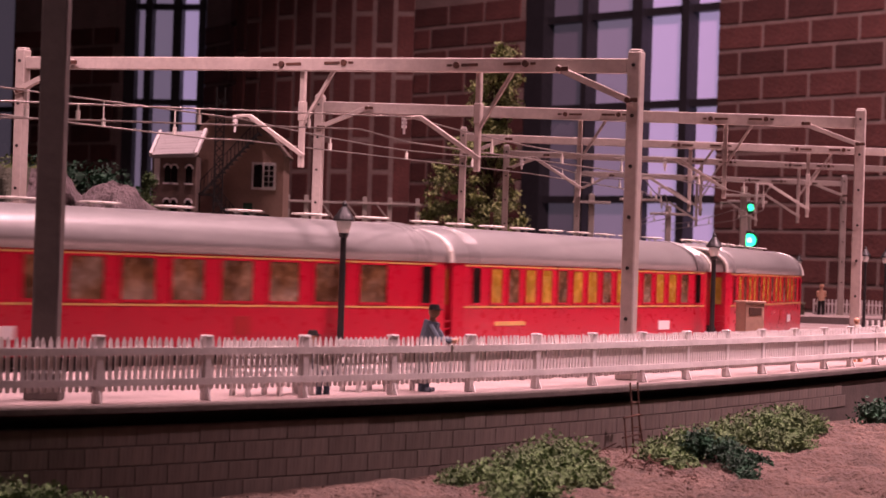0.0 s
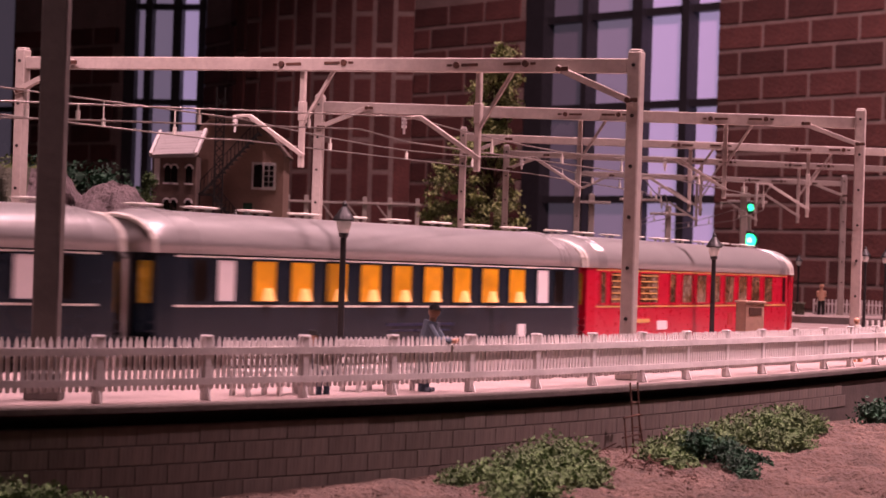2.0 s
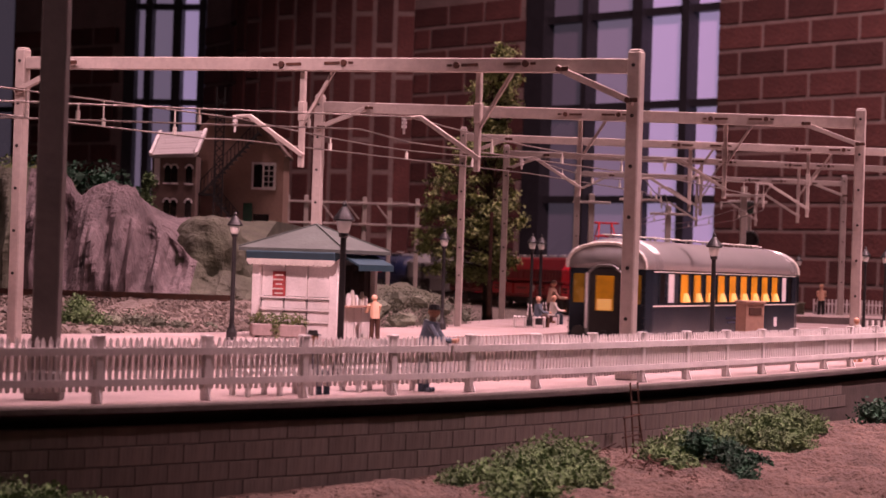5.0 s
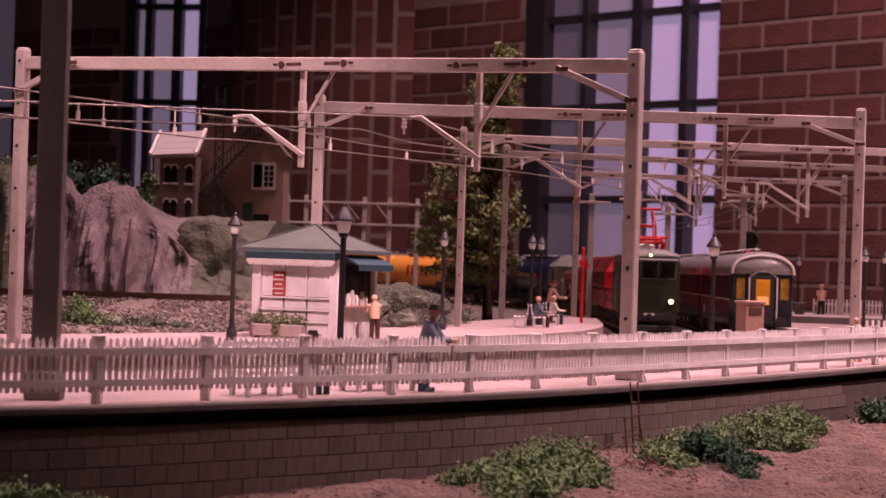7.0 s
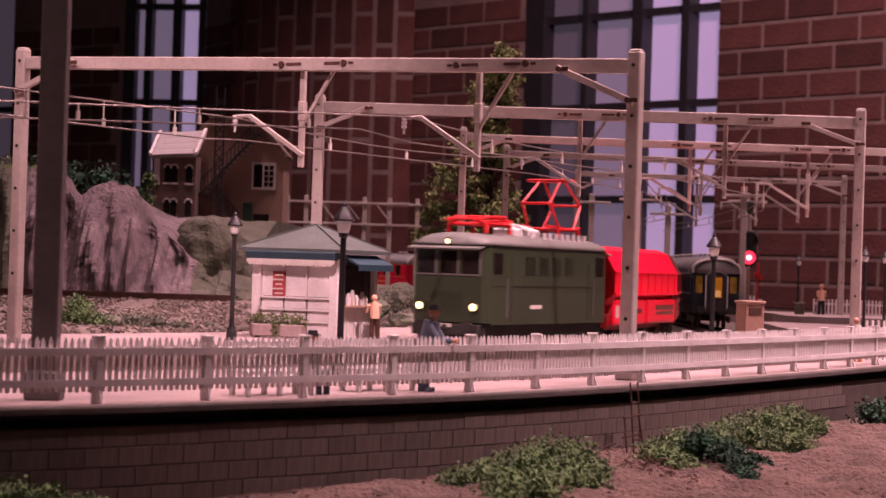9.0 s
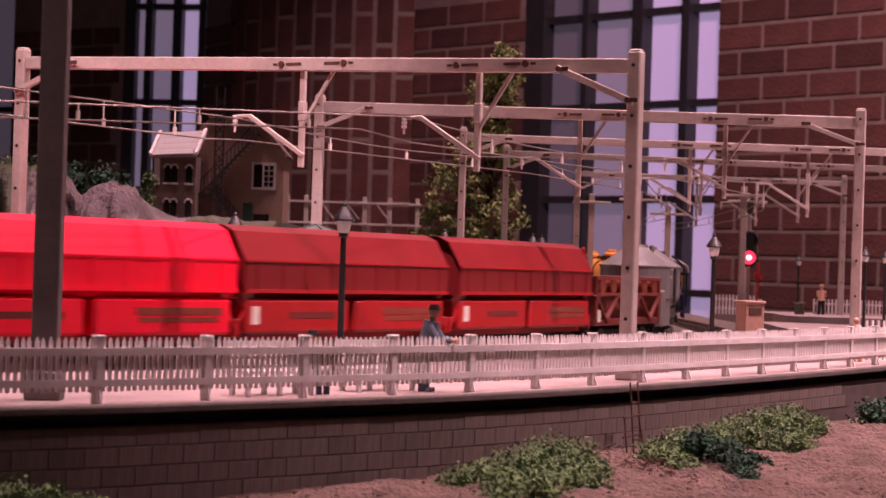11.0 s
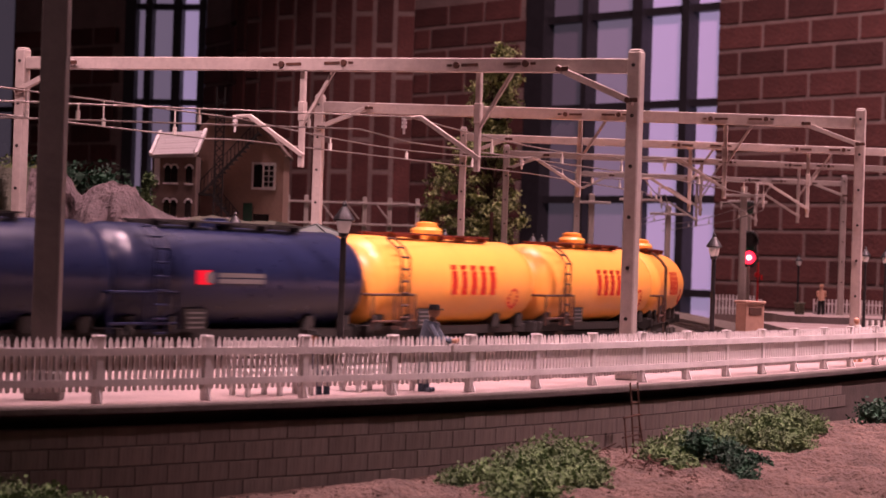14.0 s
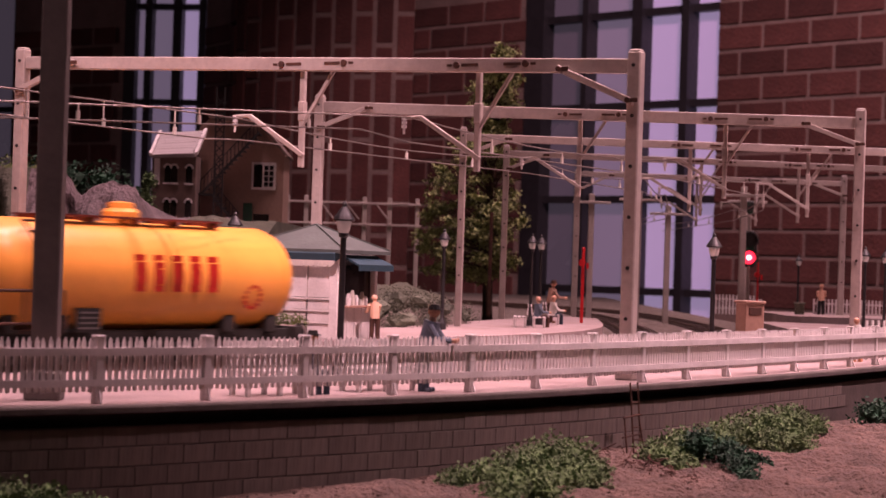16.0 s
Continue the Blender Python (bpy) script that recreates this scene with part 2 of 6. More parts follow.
# ---- ground, retaining wall, platforms ----
def strip(bm, a, b, za, zb, mi=0):
    va = [bm.verts.new((p[0], p[1], za)) for p in a]
    vb = [bm.verts.new((p[0], p[1], zb)) for p in b]
    for i in range(len(a) - 1):
        bm.faces.new((va[i], va[i + 1], vb[i + 1], vb[i])).material_index = mi


def ribbon(bm, line, prof, i0=0, i1=None):
    """Sweep an open profile of (offset, height) along a line."""
    i1 = len(line) if i1 is None else i1
    rows = [[bm.verts.new((p[0], p[1], z)) for p in shifted(line, o)[i0:i1]] for o, z in prof]
    for a, b in zip(rows, rows[1:]):
        for i in range(len(a) - 1):
            bm.faces.new((a[i], a[i + 1], b[i + 1], b[i]))


PLAT = 0.55
edge = EDGE_LINE[::2]


def build_ground():
    # track bed, from under the near platform to behind the loop
    bm = bmesh.new()
    n = 110
    g = [[None] * (n + 1) for _ in range(n + 1)]
    inside = {}
    for i in range(n + 1):
        for j in range(n + 1):
            x, y = -175 + 260 * i / n, 2 + 258 * j / n
            d = 0.10 * noise.noise(Vector((x * .2, y * .2, 0)))
            g[i][j] = bm.verts.new((x, y, -0.32 + d * 0.5))
            k = int(np.argmin((EDGE_LINE[:, 0] - x) ** 2 + (EDGE_LINE[:, 1] - y) ** 2))
            k = min(max(k, 1), len(EDGE_LINE) - 2)
            e = EDGE_LINE[k + 1] - EDGE_LINE[k - 1]
            off = (e[0] * (y - EDGE_LINE[k][1]) - e[1] * (x - EDGE_LINE[k][0])) / np.hypot(*e)
            inside[g[i][j]] = off > 0.8
    for i in range(n):
        for j in range(n):
            q = (g[i][j], g[i + 1][j], g[i + 1][j + 1], g[i][j + 1])
            if all(inside[v] for v in q):
                bm.faces.new(q)
    tagged(part("ground", bm, M["ballast"], smooth=True), "brown scattered gravel ground of the model railway", "ground", kind="structure")
    # foreground bank below the retaining wall
    bm = bmesh.new()
    us, vs = 420, 120
    kb = int(np.argmin(abs(EDGE_LINE[:, 0] + 14)))
    ke = int(np.argmin(abs(EDGE_LINE[:, 0] - 19.5)))
    rows = []
    for j in range(vs + 1):
        o = -0.2 + 14.0 * j / vs
        row = []
        ln = shifted(EDGE_LINE, -o)
        for i in range(us + 1):
            k = kb + (ke - kb) * i / us
            k0 = min(int(k), len(ln) - 2)
            p = ln[k0] + (ln[k0 + 1] - ln[k0]) * (k - k0)
            x = EDGE_LINE[k0][0]
            base = np.interp(x, [-12, -7, -4, 0, 3, 8, 12, 16], [-1.5, -1.2, -1.1, -1.0, -.86, -.85, -.9, -.95])
            swell = 0.16 * math.exp(-((o - 3.0) / 2.0) ** 2) * np.interp(x, [3, 6, 10, 14], [0, 0.5, 1.0, 1.0])
            nz = 0.26 * noise.fractal(Vector((p[0] * .7, p[1] * .7, 2)), .8, 2, 6)
            nz += .05 * noise.fractal(Vector((p[0] * 4, p[1] * 4, 5)), .7, 2, 3)
            row.append(bm.verts.new((p[0], p[1], base + swell - .03 * o + nz * min(1, 0.3 + o * .5))))
        rows.append(row)
    for a, b in zip(rows, rows[1:]):
        for i in range(us):
            bm.faces.new((a[i], a[i + 1], b[i + 1], b[i]))
    tagged(part("bank", bm, M["dirt"], smooth=True), "reddish brown bare dirt bank below the retaining wall", "dirt bank", kind="structure")
    # near platform slab
    bm = bmesh.new()
    inner = shifted(NEAR_LINE, -2.0)
    sel = [p for p in inner if p[1] > 14 and p[0] > -45 and p[1] < 112]
    sel = sel[::4]
    m = len(sel)
    idx = np.linspace(6, len(EDGE_LINE) - 22, m)
    out = [EDGE_LINE[int(k)] for k in idx]
    strip(bm, out, sel, PLAT, PLAT)
    strip(bm, sel, sel, PLAT, -0.5)
    tagged(part("pavement", bm, M["pavement"]), "pale pinkish concrete platform along the tracks", "platform", kind="structure")
    bm = bmesh.new()
    ribbon(bm, edge, [(0.14, PLAT + 0.004), (-0.10, PLAT + 0.004), (-0.12, PLAT - 0.03), (-0.12, PLAT - 0.12), (0.55, PLAT - 0.12), (0.55, PLAT - 0.5)])
    tagged(part("platform_edge", bm, M["edge"]), "dark projecting slab edge above the stone wall", "platform edge", kind="structure")


def build_retaining_wall():
    wall = thing("retaining_wall", "weathered grey brown stone block retaining wall", "wall", kind="structure")
    bm = bmesh.new()
    ribbon(bm, edge, [(0.5, PLAT - 0.36), (0.045, PLAT - 0.36), (0.045, -4.2), (0.6, -4.2), (0.6, PLAT - 0.36)])
    part("backing", bm, M["mortar"], wall)
    bm = bmesh.new()
    L, hgt = 0.66, 0.335
    box(bm, (0, 0, 0), (L - 0.008, 0.10, hgt - 0.02), None, 0.006)
    block = part("block", bm, M["stone"], wall)
    first = True
    ln = shifted(EDGE_LINE, -0.02 + 0.10)
    seg = np.r_[0, np.cumsum(np.linalg.norm(np.diff(ln, axis=0), axis=1))]
    rest = bmesh.new()
    rnd = random.Random(4)
    count = 0
    for row in range(10):
        z = PLAT - 0.37 - hgt / 2 - row * hgt
        s = 12.0 + (L / 2 if row % 2 else 0)
        while s < 68:
            a = np.array([np.interp(s, seg, ln[:, k]) for k in (0, 1)])
            b = np.array([np.interp(s + L, seg, ln[:, k]) for k in (0, 1)])
            mid, d = (a + b) / 2, b - a
            rz = math.degrees(math.atan2(d[1], d[0]))
            low = np.interp(mid[0], [-12, -7, -4, -1.5, .3, 1.5, 3.2, 5.5, 8, 11], [-2.6, -2.4, -2.1, -1.9, -1.4, -.9, -.8, -.7, -.4, -.4])
            if z + hgt / 2 > low and -9 < mid[0] < 14.5:
                j = rnd.uniform(-0.008, 0.012)
                if count < 300:
                    ob = block if first else new("block", block.data)
                    ob.parent = wall
                    ob.matrix_basis = at(mid[0], mid[1] + j, z, rz)
                    first = False
                    count += 1
                else:
                    box(rest, (mid[0], mid[1] + j, z), (L - 0.008, 0.10, hgt - 0.02), Euler((0, 0, radians(rz))).to_matrix(), 0.006)
            s += L
    tagged(part("far_blocks", rest, M["stone"], wall), kind="stuff")


def build_tracks():
    for line, nm in ((NEAR_LINE, "outer"), (FAR_LINE, "inner")):
        tr = thing("railway_track", "steel rails on dark ties in brown ballast", "railway track", kind="structure")
        ln = line[::2]
        bm = bmesh.new()
        ribbon(bm, ln, [(2.1, -0.33), (1.5, -0.17), (-1.5, -0.17), (-2.1, -0.33)])
        part("ballast_bed", bm, M["ballast"], tr)
        for o in (0.72, -0.72):
            bm = bmesh.new()
            ribbon(bm, ln, [(o - .06, -0.14), (o - .035, 0), (o + .035, 0), (o + .06, -0.14)])
            part("rail", bm, M["rail"], tr)
        bm = bmesh.new()
        t = np.gradient(line, axis=0)
        for i in range(190, len(line) - 190, 2):
            rz = math.atan2(t[i][1], t[i][0])
            box(bm, (line[i][0], line[i][1], -0.19), (0.26, 2.5, 0.10), Euler((0, 0, rz)).to_matrix())
        tagged(part("ties", bm, M["tie"], tr), kind="stuff")


def build_table():
    tb = thing("layout_table", "dark panelled table that carries the model railway", "table", kind="structure")
    bm = bmesh.new()
    box(bm, (-.52, 1.62, -.075), (3.06, 2.9, .03), None, .004)
    part("table_top", bm, M["room"], tb, scale=1)
    for c, s in (((-.52, .19, -.63), (3.0, .03, 1.1)), ((-.52, 3.05, -.63), (3.0, .03, 1.1)), ((-2.02, 1.62, -.63), (.03, 2.83, 1.1)), ((.98, 1.62, -.63), (.03, 2.83, 1.1))):
        bm = bmesh.new()
        box(bm, c, s)
        part("fascia", bm, M["room"], tb, scale=1)
    # earth skirt down to the table behind the wall
    bm = bmesh.new()
    box(bm, (-85 + .0, 160, -2.9), (170, 190, 5.0))
    part("substructure", bm, M["room"], tb)


build_ground()
build_table()
build_retaining_wall()
build_tracks()


# ---- the hall: brick walls and windows whose panes glow for dusk, in true metres ----
def hall():
    def wall(name, a, b, z0, z1, brick_len, lay=True, label="dark red brick wall with pale mortar joints", course=0.0735, zb0=-0.057, zb1=0.95, half=0.0):
        a, b = Vector((*a, 0)), Vector((*b, 0))
        d = b - a
        w = thing(name, label, "brick wall", kind="structure")
        rz = math.atan2(d.y, d.x)
        m = Matrix.Translation(a) @ Matrix.Rotation(rz, 4, "Z")
        w.matrix_basis = m
        bm = bmesh.new()
        box(bm, (d.length / 2, 0.1215, (z0 + z1) / 2), (d.length, 0.24, z1 - z0))
        part("mortar", bm, M["joint"], w, scale=1)
        n = 0
        proto = None
        hgt = course - 0.011
        for r in range(int((zb1 - zb0) / course)):
            z = zb0 + (r + .5) * course
            x = -brick_len * (0.5 if r % 2 else 0) + half
            while x < d.length:
                lo, hi = max(x, 0), min(x + brick_len - 0.011, d.length)
                if hi - lo > 0.02:
                    full = abs(hi - lo - brick_len + 0.011) < 1e-6
                    if full and proto:
                        ob = new("brick", proto)
                        ob.parent = w
                    else:
                        bm = bmesh.new()
                        box(bm, (0, 0, 0), (hi - lo, 0.03, hgt), None, 0.002)
                        ob = part("brick", bm, M["brick"], w, scale=1)
                        if full:
                            proto = ob.data
                    ob.matrix_basis = pose((lo + hi) / 2, 0.012, z)
                    n += 1
                x += brick_len
        return w

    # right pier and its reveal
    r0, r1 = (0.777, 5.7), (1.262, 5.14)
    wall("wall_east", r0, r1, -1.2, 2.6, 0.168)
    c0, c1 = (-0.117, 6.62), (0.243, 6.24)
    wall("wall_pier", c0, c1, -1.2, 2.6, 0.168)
    # rounded return with upright bricks
    tower = thing("wall_return", "rounded dark red wall of upright bricks with pale joints", "brick wall", kind="structure")
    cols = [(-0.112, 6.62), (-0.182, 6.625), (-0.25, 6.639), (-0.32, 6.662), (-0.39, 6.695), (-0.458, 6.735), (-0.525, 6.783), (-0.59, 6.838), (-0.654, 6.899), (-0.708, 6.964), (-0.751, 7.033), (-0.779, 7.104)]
    bm = bmesh.new()
    lo = [bm.verts.new((p[0], p[1] + .005, -1.2)) for p in cols]
    hi = [bm.verts.new((p[0], p[1] + .005, 2.6)) for p in cols]
    bk = [bm.verts.new((p[0], p[1] + .3, zz)) for zz in (-1.2, 2.6) for p in (cols[0], cols[-1])]
    for k in range(11):
        bm.faces.new((lo[k], lo[k + 1], hi[k + 1], hi[k]))
    bm.faces.new((bk[0], bk[1], bk[3], bk[2]))
    part("mortar", bm, M["joint"], tower, scale=1)
    for k in range(11):
        p, q = Vector((*cols[k + 1], 0)), Vector((*cols[k], 0))
        wdt = (q - p).length - .014
        bm = bmesh.new()
        box(bm, (0, 0, 0), (wdt, .03, .197), None, .002)
        bk0 = part("brick", bm, M["brick"], tower, scale=1)
        for r in range(6):
            ob = bk0 if r == 0 else new("brick", bk0.data)
            ob.parent = tower
            ob.matrix_basis = pose((p.x + q.x) / 2, (p.y + q.y) / 2 + .018, -.08 + r * .213 + (.106 if k % 2 else 0), 0, 0, math.degrees(math.atan2(q.y - p.y, q.x - p.x)))
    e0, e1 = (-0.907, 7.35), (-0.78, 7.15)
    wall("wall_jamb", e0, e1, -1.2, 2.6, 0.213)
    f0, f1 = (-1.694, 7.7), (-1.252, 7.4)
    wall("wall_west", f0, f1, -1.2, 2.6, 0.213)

    def window(name, a, b, back, bars, rails, zs, panes):
        """Bars and panes in a deep opening; bars: fractions across, rails: heights."""
        a, b = Vector((*a, 0)), Vector((*b, 0))
        d = b - a
        w = thing(name, "tall steel-barred window with lavender panes glowing in dusk tones", "window", kind="structure")
        w.matrix_basis = Matrix.Translation(a) @ Matrix.Rotation(math.atan2(d.y, d.x), 4, "Z")
        z0, z1 = zs
        for k, (u0, u1, mt) in enumerate(panes):
            bm = bmesh.new()
            box(bm, ((u0 + u1) / 2 * d.length, back, (z0 + z1) / 2), ((u1 - u0) * d.length, 0.01, z1 - z0))
            part("pane", bm, M[mt], w, scale=1)
        for u, wd in bars:
            bm = bmesh.new()
            box(bm, (u * d.length, back - 0.03, (z0 + z1) / 2), (wd, 0.05, z1 - z0))
            part("mullion", bm, M["mullion"], w, scale=1)
        for z in rails:
            bm = bmesh.new()
            box(bm, (d.length / 2, back - 0.022, z), (d.length, 0.03, 0.022))
            part("transom", bm, M["mullion"], w, scale=1)

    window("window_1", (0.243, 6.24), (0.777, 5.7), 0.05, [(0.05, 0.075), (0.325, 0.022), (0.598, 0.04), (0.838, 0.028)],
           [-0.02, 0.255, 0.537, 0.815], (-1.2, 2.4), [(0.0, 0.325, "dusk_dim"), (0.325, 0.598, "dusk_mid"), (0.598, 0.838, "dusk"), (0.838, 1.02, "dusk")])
    # the pane's bright sliver past the last bar stands for the lit jamb
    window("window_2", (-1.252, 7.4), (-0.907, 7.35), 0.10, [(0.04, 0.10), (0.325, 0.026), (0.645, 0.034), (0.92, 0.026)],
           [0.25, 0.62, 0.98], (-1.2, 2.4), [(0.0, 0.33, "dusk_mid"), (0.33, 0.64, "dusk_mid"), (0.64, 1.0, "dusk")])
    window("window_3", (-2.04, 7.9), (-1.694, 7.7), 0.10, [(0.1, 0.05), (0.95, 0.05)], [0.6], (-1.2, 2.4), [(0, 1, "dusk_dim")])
    # the rest of the room
    for nm, c, s in (("ceiling", (0, 2, 2.75), (12, 15, 0.1)), ("floor", (0, 2, -1.25), (12, 15, 0.1)), ("wall_south", (0, -5, 0.75), (12, 0.1, 4)),
                     ("wall_left", (-5.9, 2, 0.75), (0.1, 15, 4)), ("wall_right", (5.9, 2, 0.75), (0.1, 15, 4)), ("wall_north", (0, 9.0, 0.75), (12, 0.1, 4))):
        bm = bmesh.new()
        box(bm, c, s)
        tagged(part(nm, bm, M["room"], scale=1), "plain dark plaster of the museum hall", "hall " + nm.split("_")[0], kind="structure")


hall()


# ---- fence ----
def build_fence():
    ln = shifted(EDGE_LINE, 0.42)
    seg = np.r_[0, np.cumsum(np.linalg.norm(np.diff(ln, axis=0), axis=1))]

    def P(s):
        p = np.array([np.interp(s, seg, ln[:, k]) for k in (0, 1)])
        q = np.array([np.interp(s + .2, seg, ln[:, k]) for k in (0, 1)])
        return p, math.degrees(math.atan2(*(q - p)[::-1]))
    fence = thing("picket_fence", "white painted picket fence along the platform edge", "fence", kind="structure")
    t = np.gradient(ln, axis=0)
    near = [i for i in range(len(ln)) if -12 < ln[i][0] < 17 and ln[i][1] < 75]
    i0, i1 = near[0], near[-1]
    for z, w in ((PLAT + 0.88, 0.135), (PLAT + 0.35, 0.12)):
        bm = bmesh.new()
        ribbon(bm, ln, [(-.02, z - w / 2), (-.10, z - w / 2), (-.10, z + w / 2), (-.02, z + w / 2), (-.02, z - w / 2)], i0, i1)
        part("rail", bm, M["white"], fence)
    bm = bmesh.new()
    prof = [(-.033, 0), (.033, 0), (.033, .84), (0, .92), (-.033, .84)]
    loft(bm, [[(x, -.018, z) for x, z in prof], [(x, .018, z) for x, z in prof]])
    first = part("picket", bm, M["white"], fence)
    s0, s1 = seg[i0], seg[i1]
    n = 0
    rest = bmesh.new()
    s = s0
    rnd = random.Random(3)
    used = False
    while s < s1:
        p, rz = P(s)
        if n < 300 and p[0] > -7.8:
            ob = new("picket", first.data) if used else first
            used = True
            ob.parent = fence
            ob.matrix_basis = at(p[0], p[1], PLAT + 0.20 + rnd.uniform(-.012, .012), rz, 0, rnd.uniform(-1.2, 1.2))
            n += 1
        else:
            box(rest, (p[0], p[1], PLAT + 0.64), (.062, .036, .88), Euler((0, 0, radians(rz))).to_matrix())
        s += 0.126
    tagged(part("far_pickets", rest, M["white"], fence), kind="stuff")
    bm = bmesh.new()
    box(bm, (0, 0, .56), (.15, .15, 1.12), None, .015)
    box(bm, (0, 0, 1.135), (.19, .19, .05), None, .015)
    beam(bm, (0, -.06, .24), (0, -.15, 0.0), .035, .035)
    pst = part("post", bm, M["white"], fence)
    used = False
    s = seg[int(np.argmin((ln[:, 0] + 5.66) ** 2))] - 2.25 * 3
    while s < s1:
        p, rz = P(s)
        ob = new("post", pst.data) if used else pst
        used = True
        ob.parent = fence
        ob.matrix_basis = at(p[0], p[1], PLAT, rz)
        s += 2.25


# ---- catenary portals ----
def portal(a, b, za, zb, ca, cb, drops, wa=0.33, deep=0.34, foot=PLAT, group="catenary portals"):
    """A pair of square posts with a beam between, its centre at ca and cb high; drops: (fraction, height of the lower end)."""
    ob = thing("catenary_portal", "weathered pale painted timber catenary portal over the tracks", "catenary portal", at(a[0], a[1], 0), group)
    mt = M["post"]
    v = Vector((b[0] - a[0], b[1] - a[1], 0))
    u = v.normalized()
    rz = Euler((0, 0, math.atan2(v.y, v.x))).to_matrix()
    n = -rz.col[1]
    mid = lambda f: ca + (cb - ca) * f
    for f, z in ((0, za), (1, zb)):
        bm = bmesh.new()
        c = v * f
        box(bm, (c.x, c.y, (foot - 0.6 + z) / 2), (wa, wa * .9, z - foot + 0.6), rz, .03)
        box(bm, (c.x, c.y, z + .02), (wa * .86, wa * .76, .07), rz, .03)
        if f == 1:
            box(bm, (c.x, c.y, foot + .2), (wa * 1.35, wa * 1.3, .4), rz, .03)
        pst = part("post", bm, mt, ob)
        for k in range(6):
            bm = bmesh.new()
            zz = z - .32 - k * 1.18
            p = c + n * (wa * .45)
            rod(bm, p - n * .03 + Vector((0, 0, zz)), p + n * .03 + Vector((0, 0, zz)), .045, 8)
            part("bolt", bm, M["dark"], pst)
    bm = bmesh.new()
    box(bm, v / 2 + Vector((0, 0, (ca + cb) / 2)), (v.length - wa, .22, deep), rz @ Euler((0, -math.atan2(cb - ca, v.length), 0)).to_matrix(), .02)
    bar = part("beam", bm, mt, ob)
    for f, s, z in ((0, 1, za), (1, -1, zb)):
        bm = bmesh.new()
        a0 = v * f - u * s * .05 + Vector((0, 0, z - 1.2)) + n * .22
        a1 = v * f + u * s * 1.95 + Vector((0, 0, mid(f) - .02)) + n * .2
        beam(bm, a0, a1, .15, .15, .01)
        br = part("brace", bm, mt, ob)
        for q in (a0 + (a1 - a0) * .06, a0 + (a1 - a0) * .96):
            bm = bmesh.new()
            rod(bm, q + n * .06, q + n * .11, .07, 8)
            box(bm, q + n * .07 + u * .1, (.3, .03, .1), rz)
            part("bracket", bm, M["rust"], br)
    for f, low_z in drops:
        top = mid(f)
        c = v * f - n * .19 + Vector((0, 0, top))
        ln = top - low_z
        bm = bmesh.new()
        box(bm, c - Vector((0, 0, ln / 2)), (.15, .13, ln), rz, .02)
        box(bm, c - Vector((0, 0, ln * .45)), (.19, .17, .5), rz, .02)
        hg = part("hanger", bm, mt, ob)
        bm = bmesh.new()
        beam(bm, c + u * .95 - Vector((0, 0, .1)), c - Vector((0, 0, deep / 2 + 1.4)), .085, .085)
        part("stay", bm, mt, hg)
        bm = bmesh.new()
        low = c - Vector((0, 0, ln - .36)) + n * .06
        tip = low - u * 1.6 + Vector((0, 0, .98))
        beam(bm, low + u * .1 - Vector((0, 0, .06)), tip, .11, .11, .01)
        rod(bm, tip, tip - u * .5 - Vector((0, 0, .02)), .045, 6)
        part("cantilever_arm", bm, mt, hg)
        bm = bmesh.new()
        q = tip - u * .45
        for k in range(3):
            rod(bm, q - Vector((0, 0, .1 * k)), q - Vector((0, 0, .1 * k + .07)), .07, 8)
        rod(bm, q, q - Vector((0, 0, .42)), .035, 6)
        part("insulator", bm, M["white"], ob, "small white porcelain insulator")
        for w, sd in ((-.48, 1), (1.4, -1)):
            bm = bmesh.new()
            q = v * f + u * w + Vector((0, 0, mid(f) + .0)) + n * .1
            rod(bm, q - n * .03, q + n * .07, .085, 8)
            box(bm, q + u * .36 * sd + n * .015, (.46, .03, .07), rz)
            box(bm, q - u * .2 * sd + n * .015, (.14, .03, .06), rz)
            part("clamp_plate", bm, M["rust"], bar)
    return ob


build_fence()
portal((-11.84, 55.0), (4.36, 46.0), 8.71, 8.19, 8.34, 7.855, [(.496, 5.47), (.772, 5.39)])
portal((-4.61, 71.5), (13.81, 66.0), 9.08, 8.72, 8.685, 8.28, [(.5, 5.63), (.764, 5.66)], .34, .39)
portal((0.72, 83.5), (20.57, 80.0), 8.92, 8.65, 8.54, 8.235, [(.473, 5.64), (.712, 5.54)], .28, .31)
portal((3.0, 98.0), (25.25, 97.0), 9.14, 8.93, 8.765, 8.48, [(.433, 5.96), (.648, 5.75)], .31, .30)
portal((7.77, 116.0), (23.39, 116.0), 8.95, 9.1, 8.76, 8.65, [(.45, 5.9), (.674, 6.02)], .34, .30)
mast = thing("catenary_mast", "weathered timber catenary mast behind the fence, shade put into its colour", "catenary mast", at(-6.75, 33.9, PLAT))
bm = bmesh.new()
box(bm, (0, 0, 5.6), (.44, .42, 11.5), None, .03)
part("shaft", bm, M["post_shaded"], mast)
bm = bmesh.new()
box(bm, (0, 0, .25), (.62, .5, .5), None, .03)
part("foot", bm, M["post_shaded"], mast)


